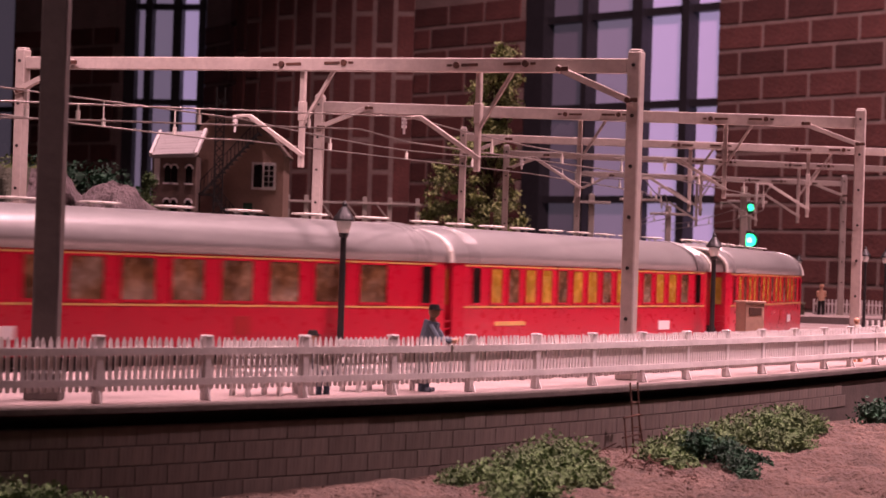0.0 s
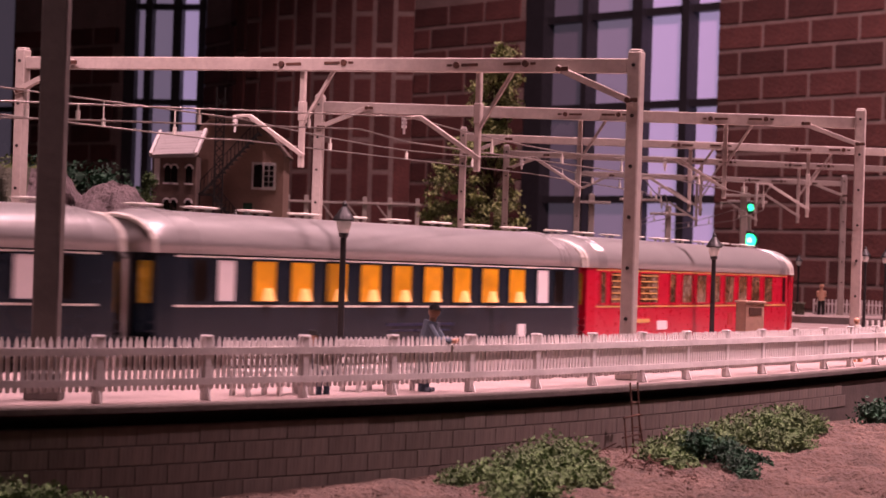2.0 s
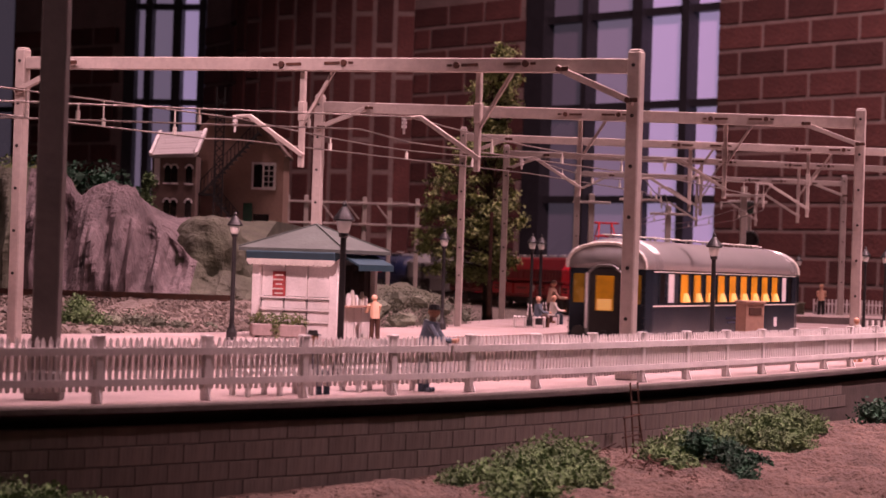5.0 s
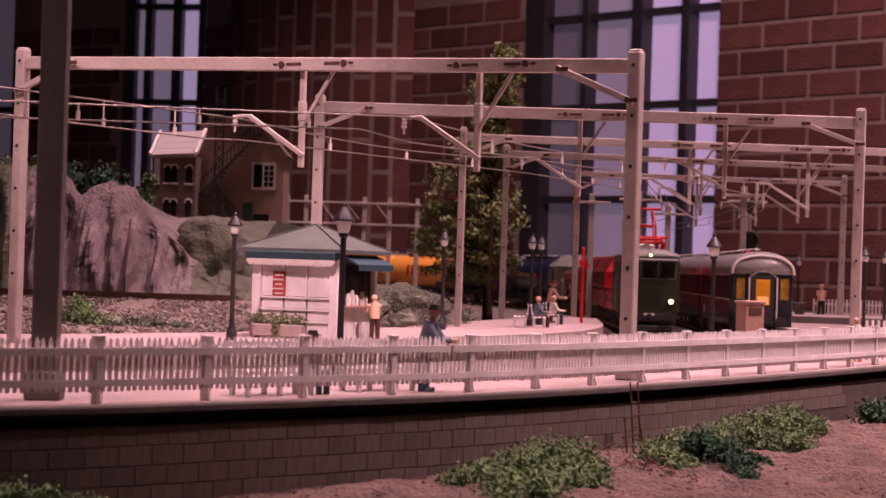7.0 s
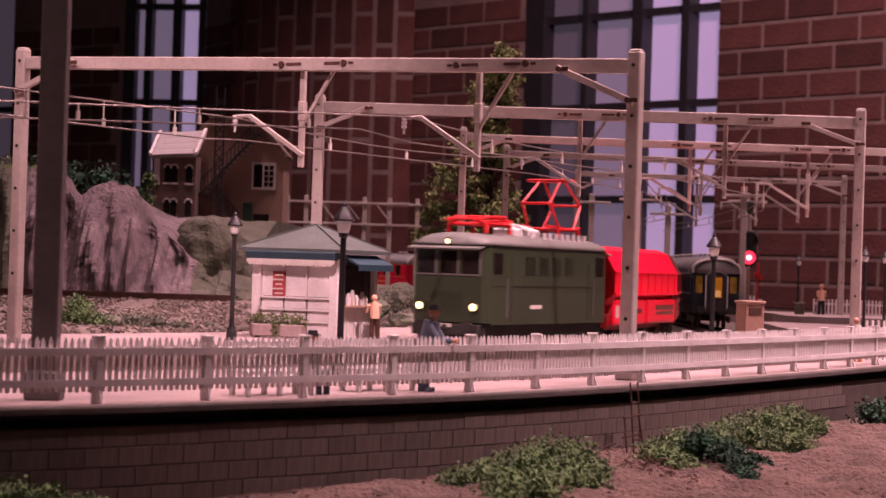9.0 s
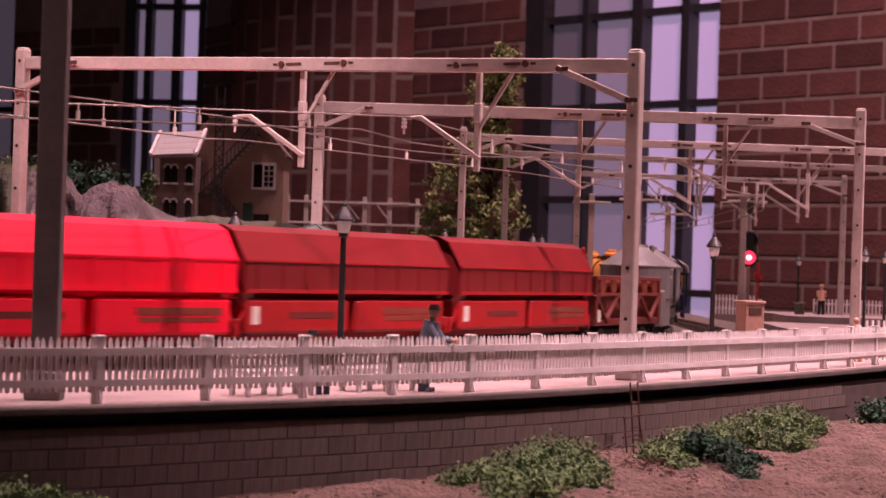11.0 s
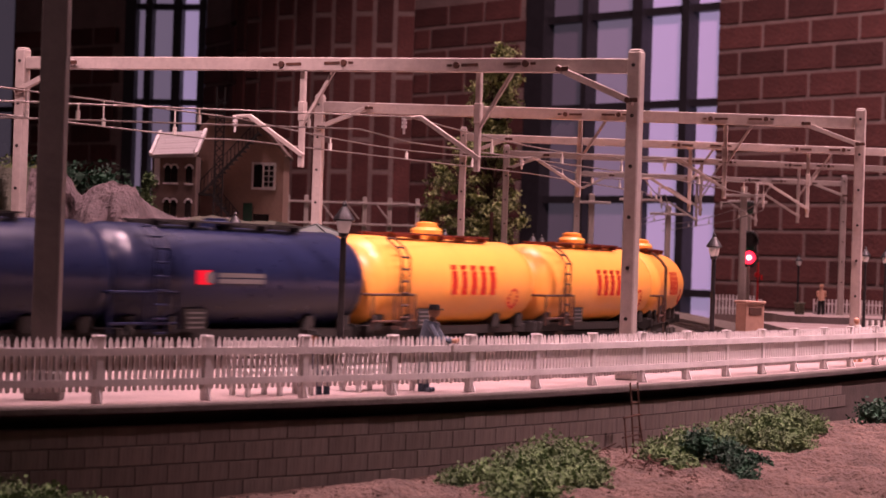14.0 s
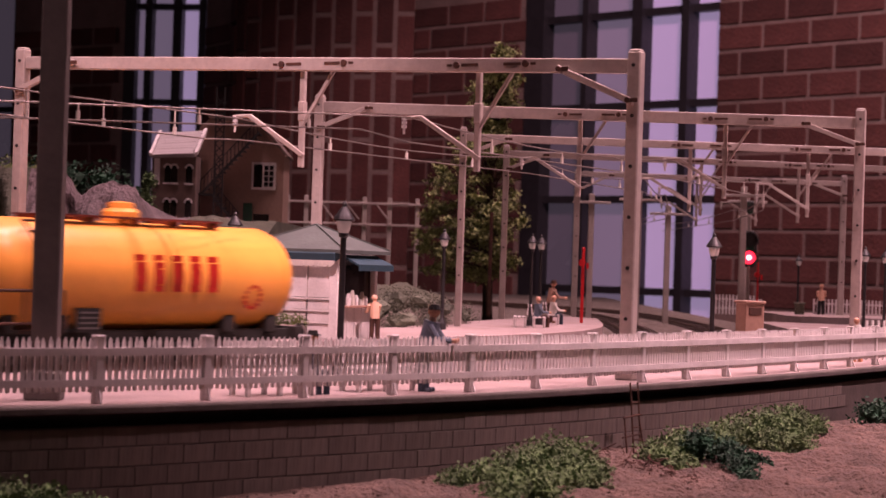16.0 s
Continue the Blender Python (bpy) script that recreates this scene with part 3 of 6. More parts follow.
# ---- scenery behind the tracks ----
M.update(
    leaf=mat("leaf_green", (0.12, 0.15, 0.05), 0.8, var=0.4, scale=1.5, grain=6, bump=0, island=0.45),
    # leaf green raised in place of stronger light on the tree
    leaf_lit=mat("leaf_green_lit", (0.25, 0.29, 0.11), 0.8, var=0.4, scale=1.5, grain=6, bump=0, island=0.5),
    leaf_dark=mat("leaf_dark_green", (0.014, 0.062, 0.028), 0.8, var=0.4, scale=1.5, grain=6, bump=0, island=0.4),
    leaf_pale=mat("leaf_pale_green", (0.10, 0.165, 0.06), 0.85, var=0.4, scale=1.5, grain=6, bump=0, island=0.45),
    bark=mat("bark", (0.06, 0.04, 0.03), 0.95, var=0.4, scale=2, grain=10),
    tan=mat("house_tan", (0.34, 0.22, 0.17), 0.85, var=0.15, scale=0.6, grain=6, bump=0.15, dirt=(0.16, 0.1, 0.08), dirt_amount=0.4),
    brown_wall=mat("house_brown_stone", (0.16, 0.11, 0.09), 0.9, var=0.25, scale=1.2, grain=6, bump=0.3),
    slate=mat("slate_roof", (0.42, 0.38, 0.37), 0.35, var=0.2, scale=1.5, grain=7, bump=0.2),
    globe=mat("lamp_globe", (0.62, 0.58, 0.55), 0.25, var=0.03, bump=0, emit=0.06),
    wood=mat("box_wood", (0.36, 0.22, 0.16), 0.75, var=0.18, scale=1.5, grain=9),
    skin=mat("painted_skin", (0.55, 0.30, 0.20), 0.6, var=0.05),
    navy=mat("painted_navy", (0.035, 0.05, 0.075), 0.6, var=0.1),
    orange_cloth=mat("painted_orange", (0.75, 0.33, 0.16), 0.6, var=0.1),
    green_lens=mat("green_signal_lens", (0.03, 1.0, 0.38), 0.3, var=0.02, bump=0, emit=3.0),
    red_lens=mat("red_signal_lens", (1.0, 0.02, 0.05), 0.3, var=0.02, bump=0, emit=3.0),
    red_bulb=mat("red_signal_bulb", (1.0, 0.62, 0.70), 0.3, var=0.02, bump=0, emit=2.5),
    green_bulb=mat("green_signal_bulb", (0.45, 1.0, 0.80), 0.3, var=0.02, bump=0, emit=2.0),
    leaf_grey=mat("leaf_grey_green", (0.125, 0.135, 0.095), 0.9, var=0.45, scale=1.5, grain=6, bump=0, island=0.4),
    coat=mat("painted_coat", (0.72, 0.44, 0.30), 0.6, var=0.1),
    sleeve=mat("painted_blue_grey", (0.12, 0.15, 0.19), 0.6, var=0.1),
    poster=mat("poster_red", (0.38, 0.06, 0.06), 0.6, var=0.5, scale=4, grain=9),
)


def leaves(bm, c, r, n, size, rnd, squash=(1, 1, 1), shell=0.55):
    """Small leaf blades scattered through an uneven ball."""
    for _ in range(n):
        d = Vector((rnd.gauss(0, 1), rnd.gauss(0, 1), rnd.gauss(0, 1))).normalized()
        k = r * (shell + (1 - shell) * rnd.random()) * (1 + .3 * noise.noise(d * 2 + Vector(c)))
        p = Vector((c[0] + d.x * k * squash[0], c[1] + d.y * k * squash[1], c[2] + d.z * k * squash[2]))
        m = Euler((rnd.uniform(-1.1, 1.1), rnd.uniform(-1.1, 1.1), rnd.uniform(0, 6.3))).to_matrix()
        s = size * rnd.uniform(.6, 1.3)
        vs = [bm.verts.new(p + m @ Vector(q) * s) for q in ((-.5, 0, 0), (0, -.32, .1), (.5, 0, 0), (0, .32, .1))]
        bm.faces.new((vs[0], vs[1], vs[2]))
        bm.faces.new((vs[0], vs[2], vs[3]))


def bush(label, clumps, mt, size=.16, dens=160, seed=1, category="bush"):
    dens = max(dens, 420)
    ob = thing("bush", label, category, at(*clumps[0][0]))
    o = Vector(clumps[0][0])
    rnd = random.Random(seed)
    bm, core = bmesh.new(), bmesh.new()
    for c, r, sq in clumps:
        c = Vector(c) - o
        leaves(bm, c, r, int(dens * max(.6, r * r)), size, rnd, (sq, sq, 1), .35)
        lump(core, c, r * .5, 2, .8, (sq, sq, .9), 2.0)
    tagged(part("core", core, M[mt], ob), kind="stuff")
    tagged(part("foliage", bm, M[mt], ob), kind="stuff")
    return ob


def build_hills():
    # embankment and rock cliff at the back, one terrain sheet
    prof = [(-60, 8.5), (-30, 7.5), (-19.1, 6.7), (-16.3, 6.75), (-15.6, 5.55), (-15.1, 5.95), (-14.2, 6.3), (-13.2, 6.0), (-12.6, 4.9), (-11.8, 4.2),
            (-10.8, 3.5), (-9.4, 2.85), (-8.4, 2.4), (-5, 2.1), (-2, 2.2), (0, 1.7), (1.5, 1.1), (3, .4), (7, .1)]
    px, pz = zip(*prof)
    bm = bmesh.new()
    nu, nv = 420, 110
    rows = []
    for j in range(nv + 1):
        v = j / nv
        row = []
        for i in range(nu + 1):
            x = -60 + 67 * i / nu
            top = np.interp(x, px, pz)
            rough = noise.fractal(Vector((x * .9, v * 5, 1)), .8, 2, 5)
            gul = 1.9 * (abs(noise.noise(Vector((x * 1.0 + .25 * v, v * 1.2, 3)))) * 2 - .5) + .5 * abs(noise.noise(Vector((x * 2.6, v * 2.5, 7)))) + .5 * abs(noise.noise(Vector((x * 5, v * 3, 5)))) + .2 * noise.noise(Vector((x * 11, v * 14, 9)))
            if v < .15:
                k = v / .15
                y0 = np.interp(x, [-60, -22, -13, -9, -7, -5], [36, 52.3, 61, 65.8, 69, 73.5])
                y, z = y0 + k * (77.5 - y0), (.46 if x < -6 else -.3) + (.89 if x < -6 else 1.65) * k ** .8 + .16 * rough * k
            elif v < .22:
                k = (v - .15) / .07
                y, z = 77.5 + 3.6 * k, 1.35
            elif v < .6:
                k = (v - .22) / .38
                y = 81.1 + 3.6 * k ** 1.3 + 1.1 * gul * math.sin(math.pi * min(k * 1.1, 1)) + .45 * rough * min(k * 3, 1)
                z = 1.35 + (top - 1.35) * k + .22 * rough * k
            else:
                k = (v - .6) / .4
                y = 84.7 + 55 * k * k + .5 * rough * (1 - k)
                z = top + (5.0 - top) * min(k * 2.2, 1) * (1 if x < -8 else 0) - (max(top - .4, 0) * min(k * 2.5, 1) if x > -8 else 0) + .15 * rough
            fade = min(max((x - .2) / 2.6, 0), 1)
            z = z * (1 - fade) - .8 * fade
            if x > -9:
                y += (x + 9) * 1.0
            row.append(bm.verts.new((x, y, z)))
        rows.append(row)
    for a, b in zip(rows, rows[1:]):
        for i in range(nu):
            bm.faces.new((a[i], a[i + 1], b[i + 1], b[i]))
    ob = part("hillside", bm, [M["rock"], M["ballast"], M["hill"]])
    me = ob.data
    for p in me.polygons:
        c = p.center / S
        p.material_index = 1 if c.z < 1.42 and c.y < 81.2 + max(c.x + 9, 0) else (2 if c.x > -10.4 or c.x < -17.8 or (p.normal.z > .9 and c.z > 4.5) else 0)
    tagged(ob, "grey purple rock cliff and green slope above a gravel embankment", "hillside", kind="structure")
    # upper line on the embankment
    tr = thing("railway_track", "dark rusty track on the gravel embankment", "railway track", kind="structure")
    for y in (78.6, 80.1):
        bm = bmesh.new()
        box(bm, (-34.5, y, 1.5), (52, .1, .22))
        part("rail", bm, M["rust"], tr)
    bm = bmesh.new()
    for k in range(86):
        box(bm, (-60 + k * .6, 79.3, 1.36), (.26, 2.6, .12))
    tagged(part("ties", bm, M["tie"], tr), kind="stuff")
    # round green mound by the house
    bm = bmesh.new()
    lump(bm, (-10.1, 85.5, 2.7), 1.8, 5, .16, (1.0, .9, 1.25), 1.6)
    tagged(part("mound", bm, M["hill"], smooth=True), "rounded grey green grassy mound beside the cliff", "mound", kind="structure")


def build_house():
    ob = thing("stone_house", "tan rendered house with brown stone wing and slate roof", "house", at(-12.6, 108, 4.05))
    bm = bmesh.new()
    # tan block with a sloping shoulder
    prof = [(-.9, 0), (3.76, 0), (3.76, 4.89), (2.45, 6.4), (-.34, 6.68), (-.9, 6.2)]
    loft(bm, [[(x, 0, z) for x, z in prof], [(x, 4, z) for x, z in prof]])
    part("wall", bm, M["tan"], ob)
    bm = bmesh.new()
    beam(bm, (3.95, 1.9, 4.72), (2.42, 1.9, 6.5), 4.4, .14)
    beam(bm, (2.5, 1.9, 6.47), (-.4, 1.9, 6.76), 4.4, .14)
    part("roof", bm, M["brown_wall"], ob)
    # brown wing
    bm = bmesh.new()
    box(bm, (-1.92, -.4, 2.1), (2.36, 3.6, 4.8), None, .03)
    part("wing_wall", bm, M["brown_wall"], ob)
    bm = bmesh.new()
    loft(bm, [[(-3.16, -2.45, 4.3), (-.74, -2.45, 4.42), (-.74, -2.45, 4.57), (-3.16, -2.45, 4.45)], [(-2.97, -.4, 5.62), (-.52, -.4, 5.82), (-.52, -.4, 5.97), (-2.97, -.4, 5.77)]])
    wr = part("wing_roof", bm, M["slate"], ob, "pale slate roof")
    bm = bmesh.new()
    beam(bm, (-3.16, -2.5, 4.48), (-2.97, -.38, 5.85), .16, .2)
    part("coping", bm, M["white"], wr)
    bm = bmesh.new()
    beam(bm, (-.74, -2.5, 4.58), (-.5, -.38, 6.05), .16, .2)
    part("coping", bm, M["white"], wr)
    bm = bmesh.new()
    box(bm, (0, 0, 0), (.25, .30, .03))
    sl = part("slate", bm, M["slate"], wr)
    for r in range(8):
        k = r / 8
        for c in range(9):
            o2 = sl if r == c == 0 else new("slate", sl.data)
            o2.parent = wr
            o2.matrix_basis = at(-3.02 + .2 * k + c * .25 + (.12 if r % 2 else 0), -2.40 + 2.0 * k, 4.55 + 1.34 * k + c * .018, 0, 33)
    # arched windows
    for z in (3.43, 1.59):
        for x in (-2.26, -1.9, -1.11):
            bm = bmesh.new()
            pr = [(.17 * math.cos(a), .75 + .2 * math.sin(a)) for a in np.linspace(0, math.pi, 8)]
            pr = [(.17, 0)] + pr + [(-.17, 0)]
            loft(bm, [[(x + q, -2.22, z + w - .4) for q, w in pr], [(x + q, -2.16, z + w - .4) for q, w in pr]])
            w = part("arched_window", bm, M["pane_dark"], ob)
            bm = bmesh.new()
            for a, b in zip(pr[1:-1], pr[2:-1]):
                rod(bm, (x + a[0] * 1.15, -2.24, z + a[1] * 1.05 - .42), (x + b[0] * 1.15, -2.24, z + b[1] * 1.05 - .42), .05, 6)
            box(bm, (x, -2.24, z - .45), (.46, .12, .09))
            part("surround", bm, M["white"], w)
    bm = bmesh.new()
    box(bm, (-2.83, -2.23, 3.6), (.3, .08, 1.4))
    part("tall_window", bm, M["white"], ob, "pale framed tall window")
    # big white window on the tan wall
    bm = bmesh.new()
    box(bm, (2.69, -.03, 3.62), (1.34, .1, 1.5), None, .02)
    w = part("window", bm, M["white"], ob, "white framed window with an open pane")
    bm = bmesh.new()
    box(bm, (2.38, -.09, 3.62), (.46, .04, 1.25))
    part("pane", bm, M["pane_dark"], w)
    for r in range(4):
        for c in range(2):
            bm = bmesh.new()
            box(bm, (2.83 + c * .28, -.09, 3.17 + r * .3), (.22, .04, .24))
            part("pane", bm, M["pane_dark"], w)
    bm = bmesh.new()
    box(bm, (1.87, -.04, 1.3), (.5, .1, 1.65))
    part("door", bm, M["leaf_dark"], ob, "dark green door")
    bm = bmesh.new()
    box(bm, (2.62, -.04, 1.06), (.85, .1, .95))
    part("low_window", bm, M["pane_dark"], ob)
    # outside stairs with railing
    bm = bmesh.new()
    for k in range(15):
        box(bm, (-.55 + k * .21, -.45, 2.55 + k * .235), (.3, .8, .06))
    for k in range(8):
        box(bm, (.1 + k * .17, -.45, 2.4 - k * .2), (.3, .8, .06))
    beam(bm, (-.65, -.85, 2.45), (2.45, -.85, 5.95), .16, .14)
    beam(bm, (0, -.85, 2.5), (1.45, -.85, .75), .16, .12)
    box(bm, (-.6, -.5, 2.5), (1.1, .9, .12))
    st = part("outside_stair", bm, M["dark"], ob, "dark outside staircase")
    bm = bmesh.new()
    beam(bm, (-.65, -.88, 3.25), (2.45, -.88, 6.75), .05, .05)
    beam(bm, (.1, -.88, 3.1), (1.5, -.88, 1.5), .05, .05)
    for k in range(16):
        x = -.65 + k * .2
        rod(bm, (x, -.88, 2.45 + k * .227), (x, -.88, 3.25 + k * .227), .025, 5)
    for k in range(7):
        rod(bm, (.15 + k * .2, -.88, 2.35 - k * .22), (.15 + k * .2, -.88, 3.05 - k * .22), .025, 5)
    part("railing", bm, M["dark"], st)
    # lattice mast beside the stair
    lm = thing("lattice_mast", "thin dark steel lattice mast before the house", "lattice mast", at(-12.05, 105, 1.0))
    bm = bmesh.new()
    for dx in (-.22, .22):
        box(bm, (dx, 0, 5.5), (.08, .08, 11.4))
    for k in range(21):
        beam(bm, (-.22, 0, .2 + k * .5), (.22, 0, .7 + k * .5), .05, .05)
        beam(bm, (.22, 0, .2 + k * .5), (-.22, 0, .7 + k * .5), .05, .05)
    part("frame", bm, M["dark"], lm)
    car = thing("parked_car", "small red parked car with pale roof by the house", "car", at(-9.9, 104, 3.75))
    bm = bmesh.new()
    box(bm, (0, 0, .45), (2.6, 1.3, .5), None, .12)
    part("body", bm, M["signal_red"], car)
    bm = bmesh.new()
    box(bm, (.1, 0, .85), (1.5, 1.1, .42), None, .14)
    part("roof", bm, M["white"], car)
    for x in (-.8, .8):
        for y in (-.6, .6):
            bm = bmesh.new()
            rod(bm, (x, y - .08, .25), (x, y + .08, .25), .26, 12)
            part("wheel", bm, M["dark"], car)


def build_kiosk():
    k = thing("kiosk", "white wooden refreshment kiosk with grey green hipped roof", "kiosk", at(-4.27, 66.5, PLAT, -21))
    w, d, hh = 1.55, 1.5, 2.72
    bm = bmesh.new()
    box(bm, (0, .05, 1.35), (2 * w - .2, 2 * d - .3, 2.7))
    part("core", bm, M["pane_dark"], k, "dark interior")
    # boarded front
    for x0, x1 in ((-w, -w + .3), (w - .3, w)):
        bm = bmesh.new()
        box(bm, ((x0 + x1) / 2, -d, hh / 2), (x1 - x0, .22, hh), None, .02)
        part("corner_post", bm, M["white"], k)
    for r, (z0, z1) in enumerate(((0, .5), (.57, .9), (.96, 1.28), (1.36, 2.72))):
        for c in range(3):
            bm = bmesh.new()
            x = -w + .3 + (c + .5) * (2 * w - .6) / 3
            box(bm, (x, -d + .05, (z0 + z1) / 2), ((2 * w - .6) / 3 - .05, .1, z1 - z0), None, .015)
            part("panel", bm, M["white"], k)
    bm = bmesh.new()
    for z in (.54, .93, 1.32):
        box(bm, (0, -d - .02, z), (2 * w - .6, .2, .06))
    for c in range(4):
        box(bm, (-w + .3 + c * (2 * w - .6) / 3, -d - .0, 2.0), (.05, .14, 1.4))
    part("rail", bm, M["white"], k)
    bm = bmesh.new()
    box(bm, (-w + .98, -d - .07, 1.75), (.46, .03, .85))
    ps = part("poster", bm, M["poster"], k, "faded red poster with pale lines")
    for q, wd in enumerate((.3, .38, .24, .36, .3)):
        bm = bmesh.new()
        box(bm, (-w + .98 - (q % 2) * .04, -d - .088, 1.45 + q * .15), (wd, .008, .05))
        part("pale_line", bm, M["cream"], ps)
    # serving side
    bm = bmesh.new()
    for y in np.linspace(-d + .3, d - .3, 5):
        box(bm, (w, y, .52), (.12, .55, 1.04), None, .015)
    part("counter_front", bm, M["white"], k)
    bm = bmesh.new()
    box(bm, (w + .1, 0, 1.08), (.5, 2 * d - .2, .08), None, .02)
    part("counter", bm, M["wood"], k)
    for y in (-d + .1, d - .1):
        bm = bmesh.new()
        box(bm, (w, y, hh / 2), (.2, .22, hh), None, .02)
        part("corner_post", bm, M["white"], k)
    for n, (y, hgt) in enumerate(((-.9, .4), (-.6, .5), (-.3, .35), (.2, .45), (.5, .3))):
        bm = bmesh.new()
        lathe(bm, [(.09, 0), (.1, hgt * .6), (.05, hgt)], 8, (w + .1, y, 1.12))
        tagged(part("bottle", bm, M["cream"] if n % 2 else M["white"]), "pale bottle on the kiosk counter", "bottle").matrix_basis = k.matrix_basis.copy()
    # awnings with a scalloped valance
    bm = bmesh.new()
    box(bm, (0, -d - .26, hh + .02), (2 * w + .1, .5, .3), Euler((.28, 0, 0)).to_matrix(), .02)
    aw = part("awning", bm, M["teal"], k, "dark teal awning")
    bm = bmesh.new()
    for q in range(18):
        x = -w + .1 + q * .17
        rod(bm, (x, -d - .5, hh - .27), (x, -d - .46, hh - .27), .085, 10)
    box(bm, (0, -d - .48, hh - .2), (2 * w + .06, .03, .12))
    part("scalloped_valance", bm, M["cream"], aw)
    bm = bmesh.new()
    box(bm, (w + .36, 0, hh - .12), (.72, 2 * d - .1, .06), Euler((0, .45, 0)).to_matrix())
    box(bm, (w + .68, 0, hh - .36), (.04, 2 * d - .1, .18))
    part("awning", bm, M["teal"], k, "dark teal awning")
    bm = bmesh.new()
    W2, D2 = w + .36, d + .45
    b = [bm.verts.new(p) for p in ((-W2, -D2, hh + .22), (W2, -D2, hh + .22), (W2, D2, hh + .22), (-W2, D2, hh + .22))]
    tp = [bm.verts.new((.02 * sx, .02 * sy, hh + 1.05)) for sx, sy in ((-1, -1), (1, -1), (1, 1), (-1, 1))]
    lo = [bm.verts.new((v.co.x, v.co.y, hh + .1)) for v in b]
    for i in range(4):
        j = (i + 1) % 4
        bm.faces.new((b[i], b[j], tp[j], tp[i]))
        bm.faces.new((lo[i], lo[j], b[j], b[i]))
    bm.faces.new(tp)
    bm.faces.new(lo[::-1])
    roof = part("roof", bm, M["roof_green"], k)
    for sx, sy in ((-1, -1), (1, -1), (1, 1), (-1, 1)):
        bm = bmesh.new()
        beam(bm, (sx * W2, sy * D2, hh + .25), (0, 0, hh + 1.08), .07, .04)
        part("hip_cap", bm, M["roof_green"], roof)
    # planters
    for x in (-.12,):
        pl = thing("planter", "pale planter trough with trailing green plants before the kiosk", "planter", at(-4.27, 66.5, PLAT, -21) @ at(x, -d - 1.0, 0), "planters")
        bm = bmesh.new()
        box(bm, (0, 0, .26), (1.85, .45, .40), None, .03)
        for q in (-.8, .8):
            box(bm, (q, 0, .04), (.1, .4, .1))
        part("trough", bm, M["pavement"], pl)
        bm = bmesh.new()
        rnd = random.Random(int(x * 10))
        for q in range(9):
            leaves(bm, (-.84 + q * .21, 0, .58 + .06 * (q % 2)), .22, 110, .09, rnd)
        for q in range(4):
            leaves(bm, (.02 + .07 * (q % 2), -.26, .5 - q * .12), .15, 60, .08, rnd)
        tagged(part("planting", bm, M["leaf"], pl), kind="stuff")


def street_lamp(x, y, z, hgt, group="street lamps", r=.075):
    ob = thing("street_lamp", "black iron street lamp with white globe under a dark cap", "street lamp", at(x, y, z), group)
    bm = bmesh.new()
    lathe(bm, [(r * 2.2, 0), (r * 2.2, .25), (r * 1.4, .4), (r, .5), (r * .85, hgt - .8), (r * 1.3, hgt - .78), (r * 1.5, hgt - .7), (.05, hgt - .69)], 12)
    part("pole", bm, M["iron"], ob)
    bm = bmesh.new()
    lathe(bm, [(.10, hgt - .70), (.135, hgt - .62), (.16, hgt - .5), (.165, hgt - .42), (.1, hgt - .4)], 16)
    part("globe", bm, M["globe"], ob, "white glass globe", smooth=True)
    bm = bmesh.new()
    lathe(bm, [(.23, hgt - .44), (.24, hgt - .40), (.2, hgt - .33), (.09, hgt - .17), (.055, hgt - .13), (.06, hgt - .07), (.02, hgt)], 16)
    part("cap", bm, M["iron"], ob)
    return ob


def figurine(label, m, top, legs, head="skin", hat=None, lean=0.0, hgt=1.75, arm=True, sit=False):
    """A plain painted model figure, one mesh."""
    bm = bmesh.new()
    k = hgt / 1.75
    hip = .45 if sit else .85
    for y in (-.1, .1):
        if sit:
            rod(bm, (0, y, .45), (.42, y, .45), .09, 8, mi=1)
            rod(bm, (.42, y, .45), (.42, y, .02), .07, 8, mi=1)
        else:
            rod(bm, (0, y * 1.3, 0), (0, y, hip), .09, 8, .11, mi=1)
            box(bm, (.06, y * 1.3, .04), (.28, .11, .09), None, .02, 1)
    rod(bm, (0, 0, hip - .05), (lean, 0, hip + .58), .19, 10, .17, mi=0)
    rod(bm, (lean, 0, hip + .56), (lean * 1.1, 0, hip + .66), .07, 8, mi=2)
    r = bmesh.ops.create_icosphere(bm, subdivisions=2, radius=.125, matrix=Matrix.Translation((lean * 1.25, 0, hip + .77)))
    for f in {f for v in r["verts"] for f in v.link_faces}:
        f.material_index = 2
    if hat:
        rod(bm, (lean * 1.25, 0, hip + .82), (lean * 1.25, 0, hip + .92), .12, 10, .1, mi=3)
        rod(bm, (lean * 1.25 + .02, 0, hip + .81), (lean * 1.25 + .02, 0, hip + .83), .17, 10, mi=3)
    if arm:
        for y in (-.22, .22):
            rod(bm, (lean, y, hip + .5), (lean + .18, y * 1.05, hip + .22), .065, 8, mi=0)
            rod(bm, (lean + .18, y * 1.05, hip + .22), (lean + .46, y * .8, hip + .2), .05, 8, mi=0)
            rod(bm, (lean + .46, y * .8, hip + .2), (lean + .56, y * .8, hip + .2), .05, 6, mi=2)
    bmesh.ops.scale(bm, vec=(k, k, k), verts=bm.verts)
    ob = part("figurine", bm, [M[top], M[legs], M[head], M[hat or "iron"]])
    ob.matrix_basis = m
    return tagged(ob, label, "figurine", "model figures")


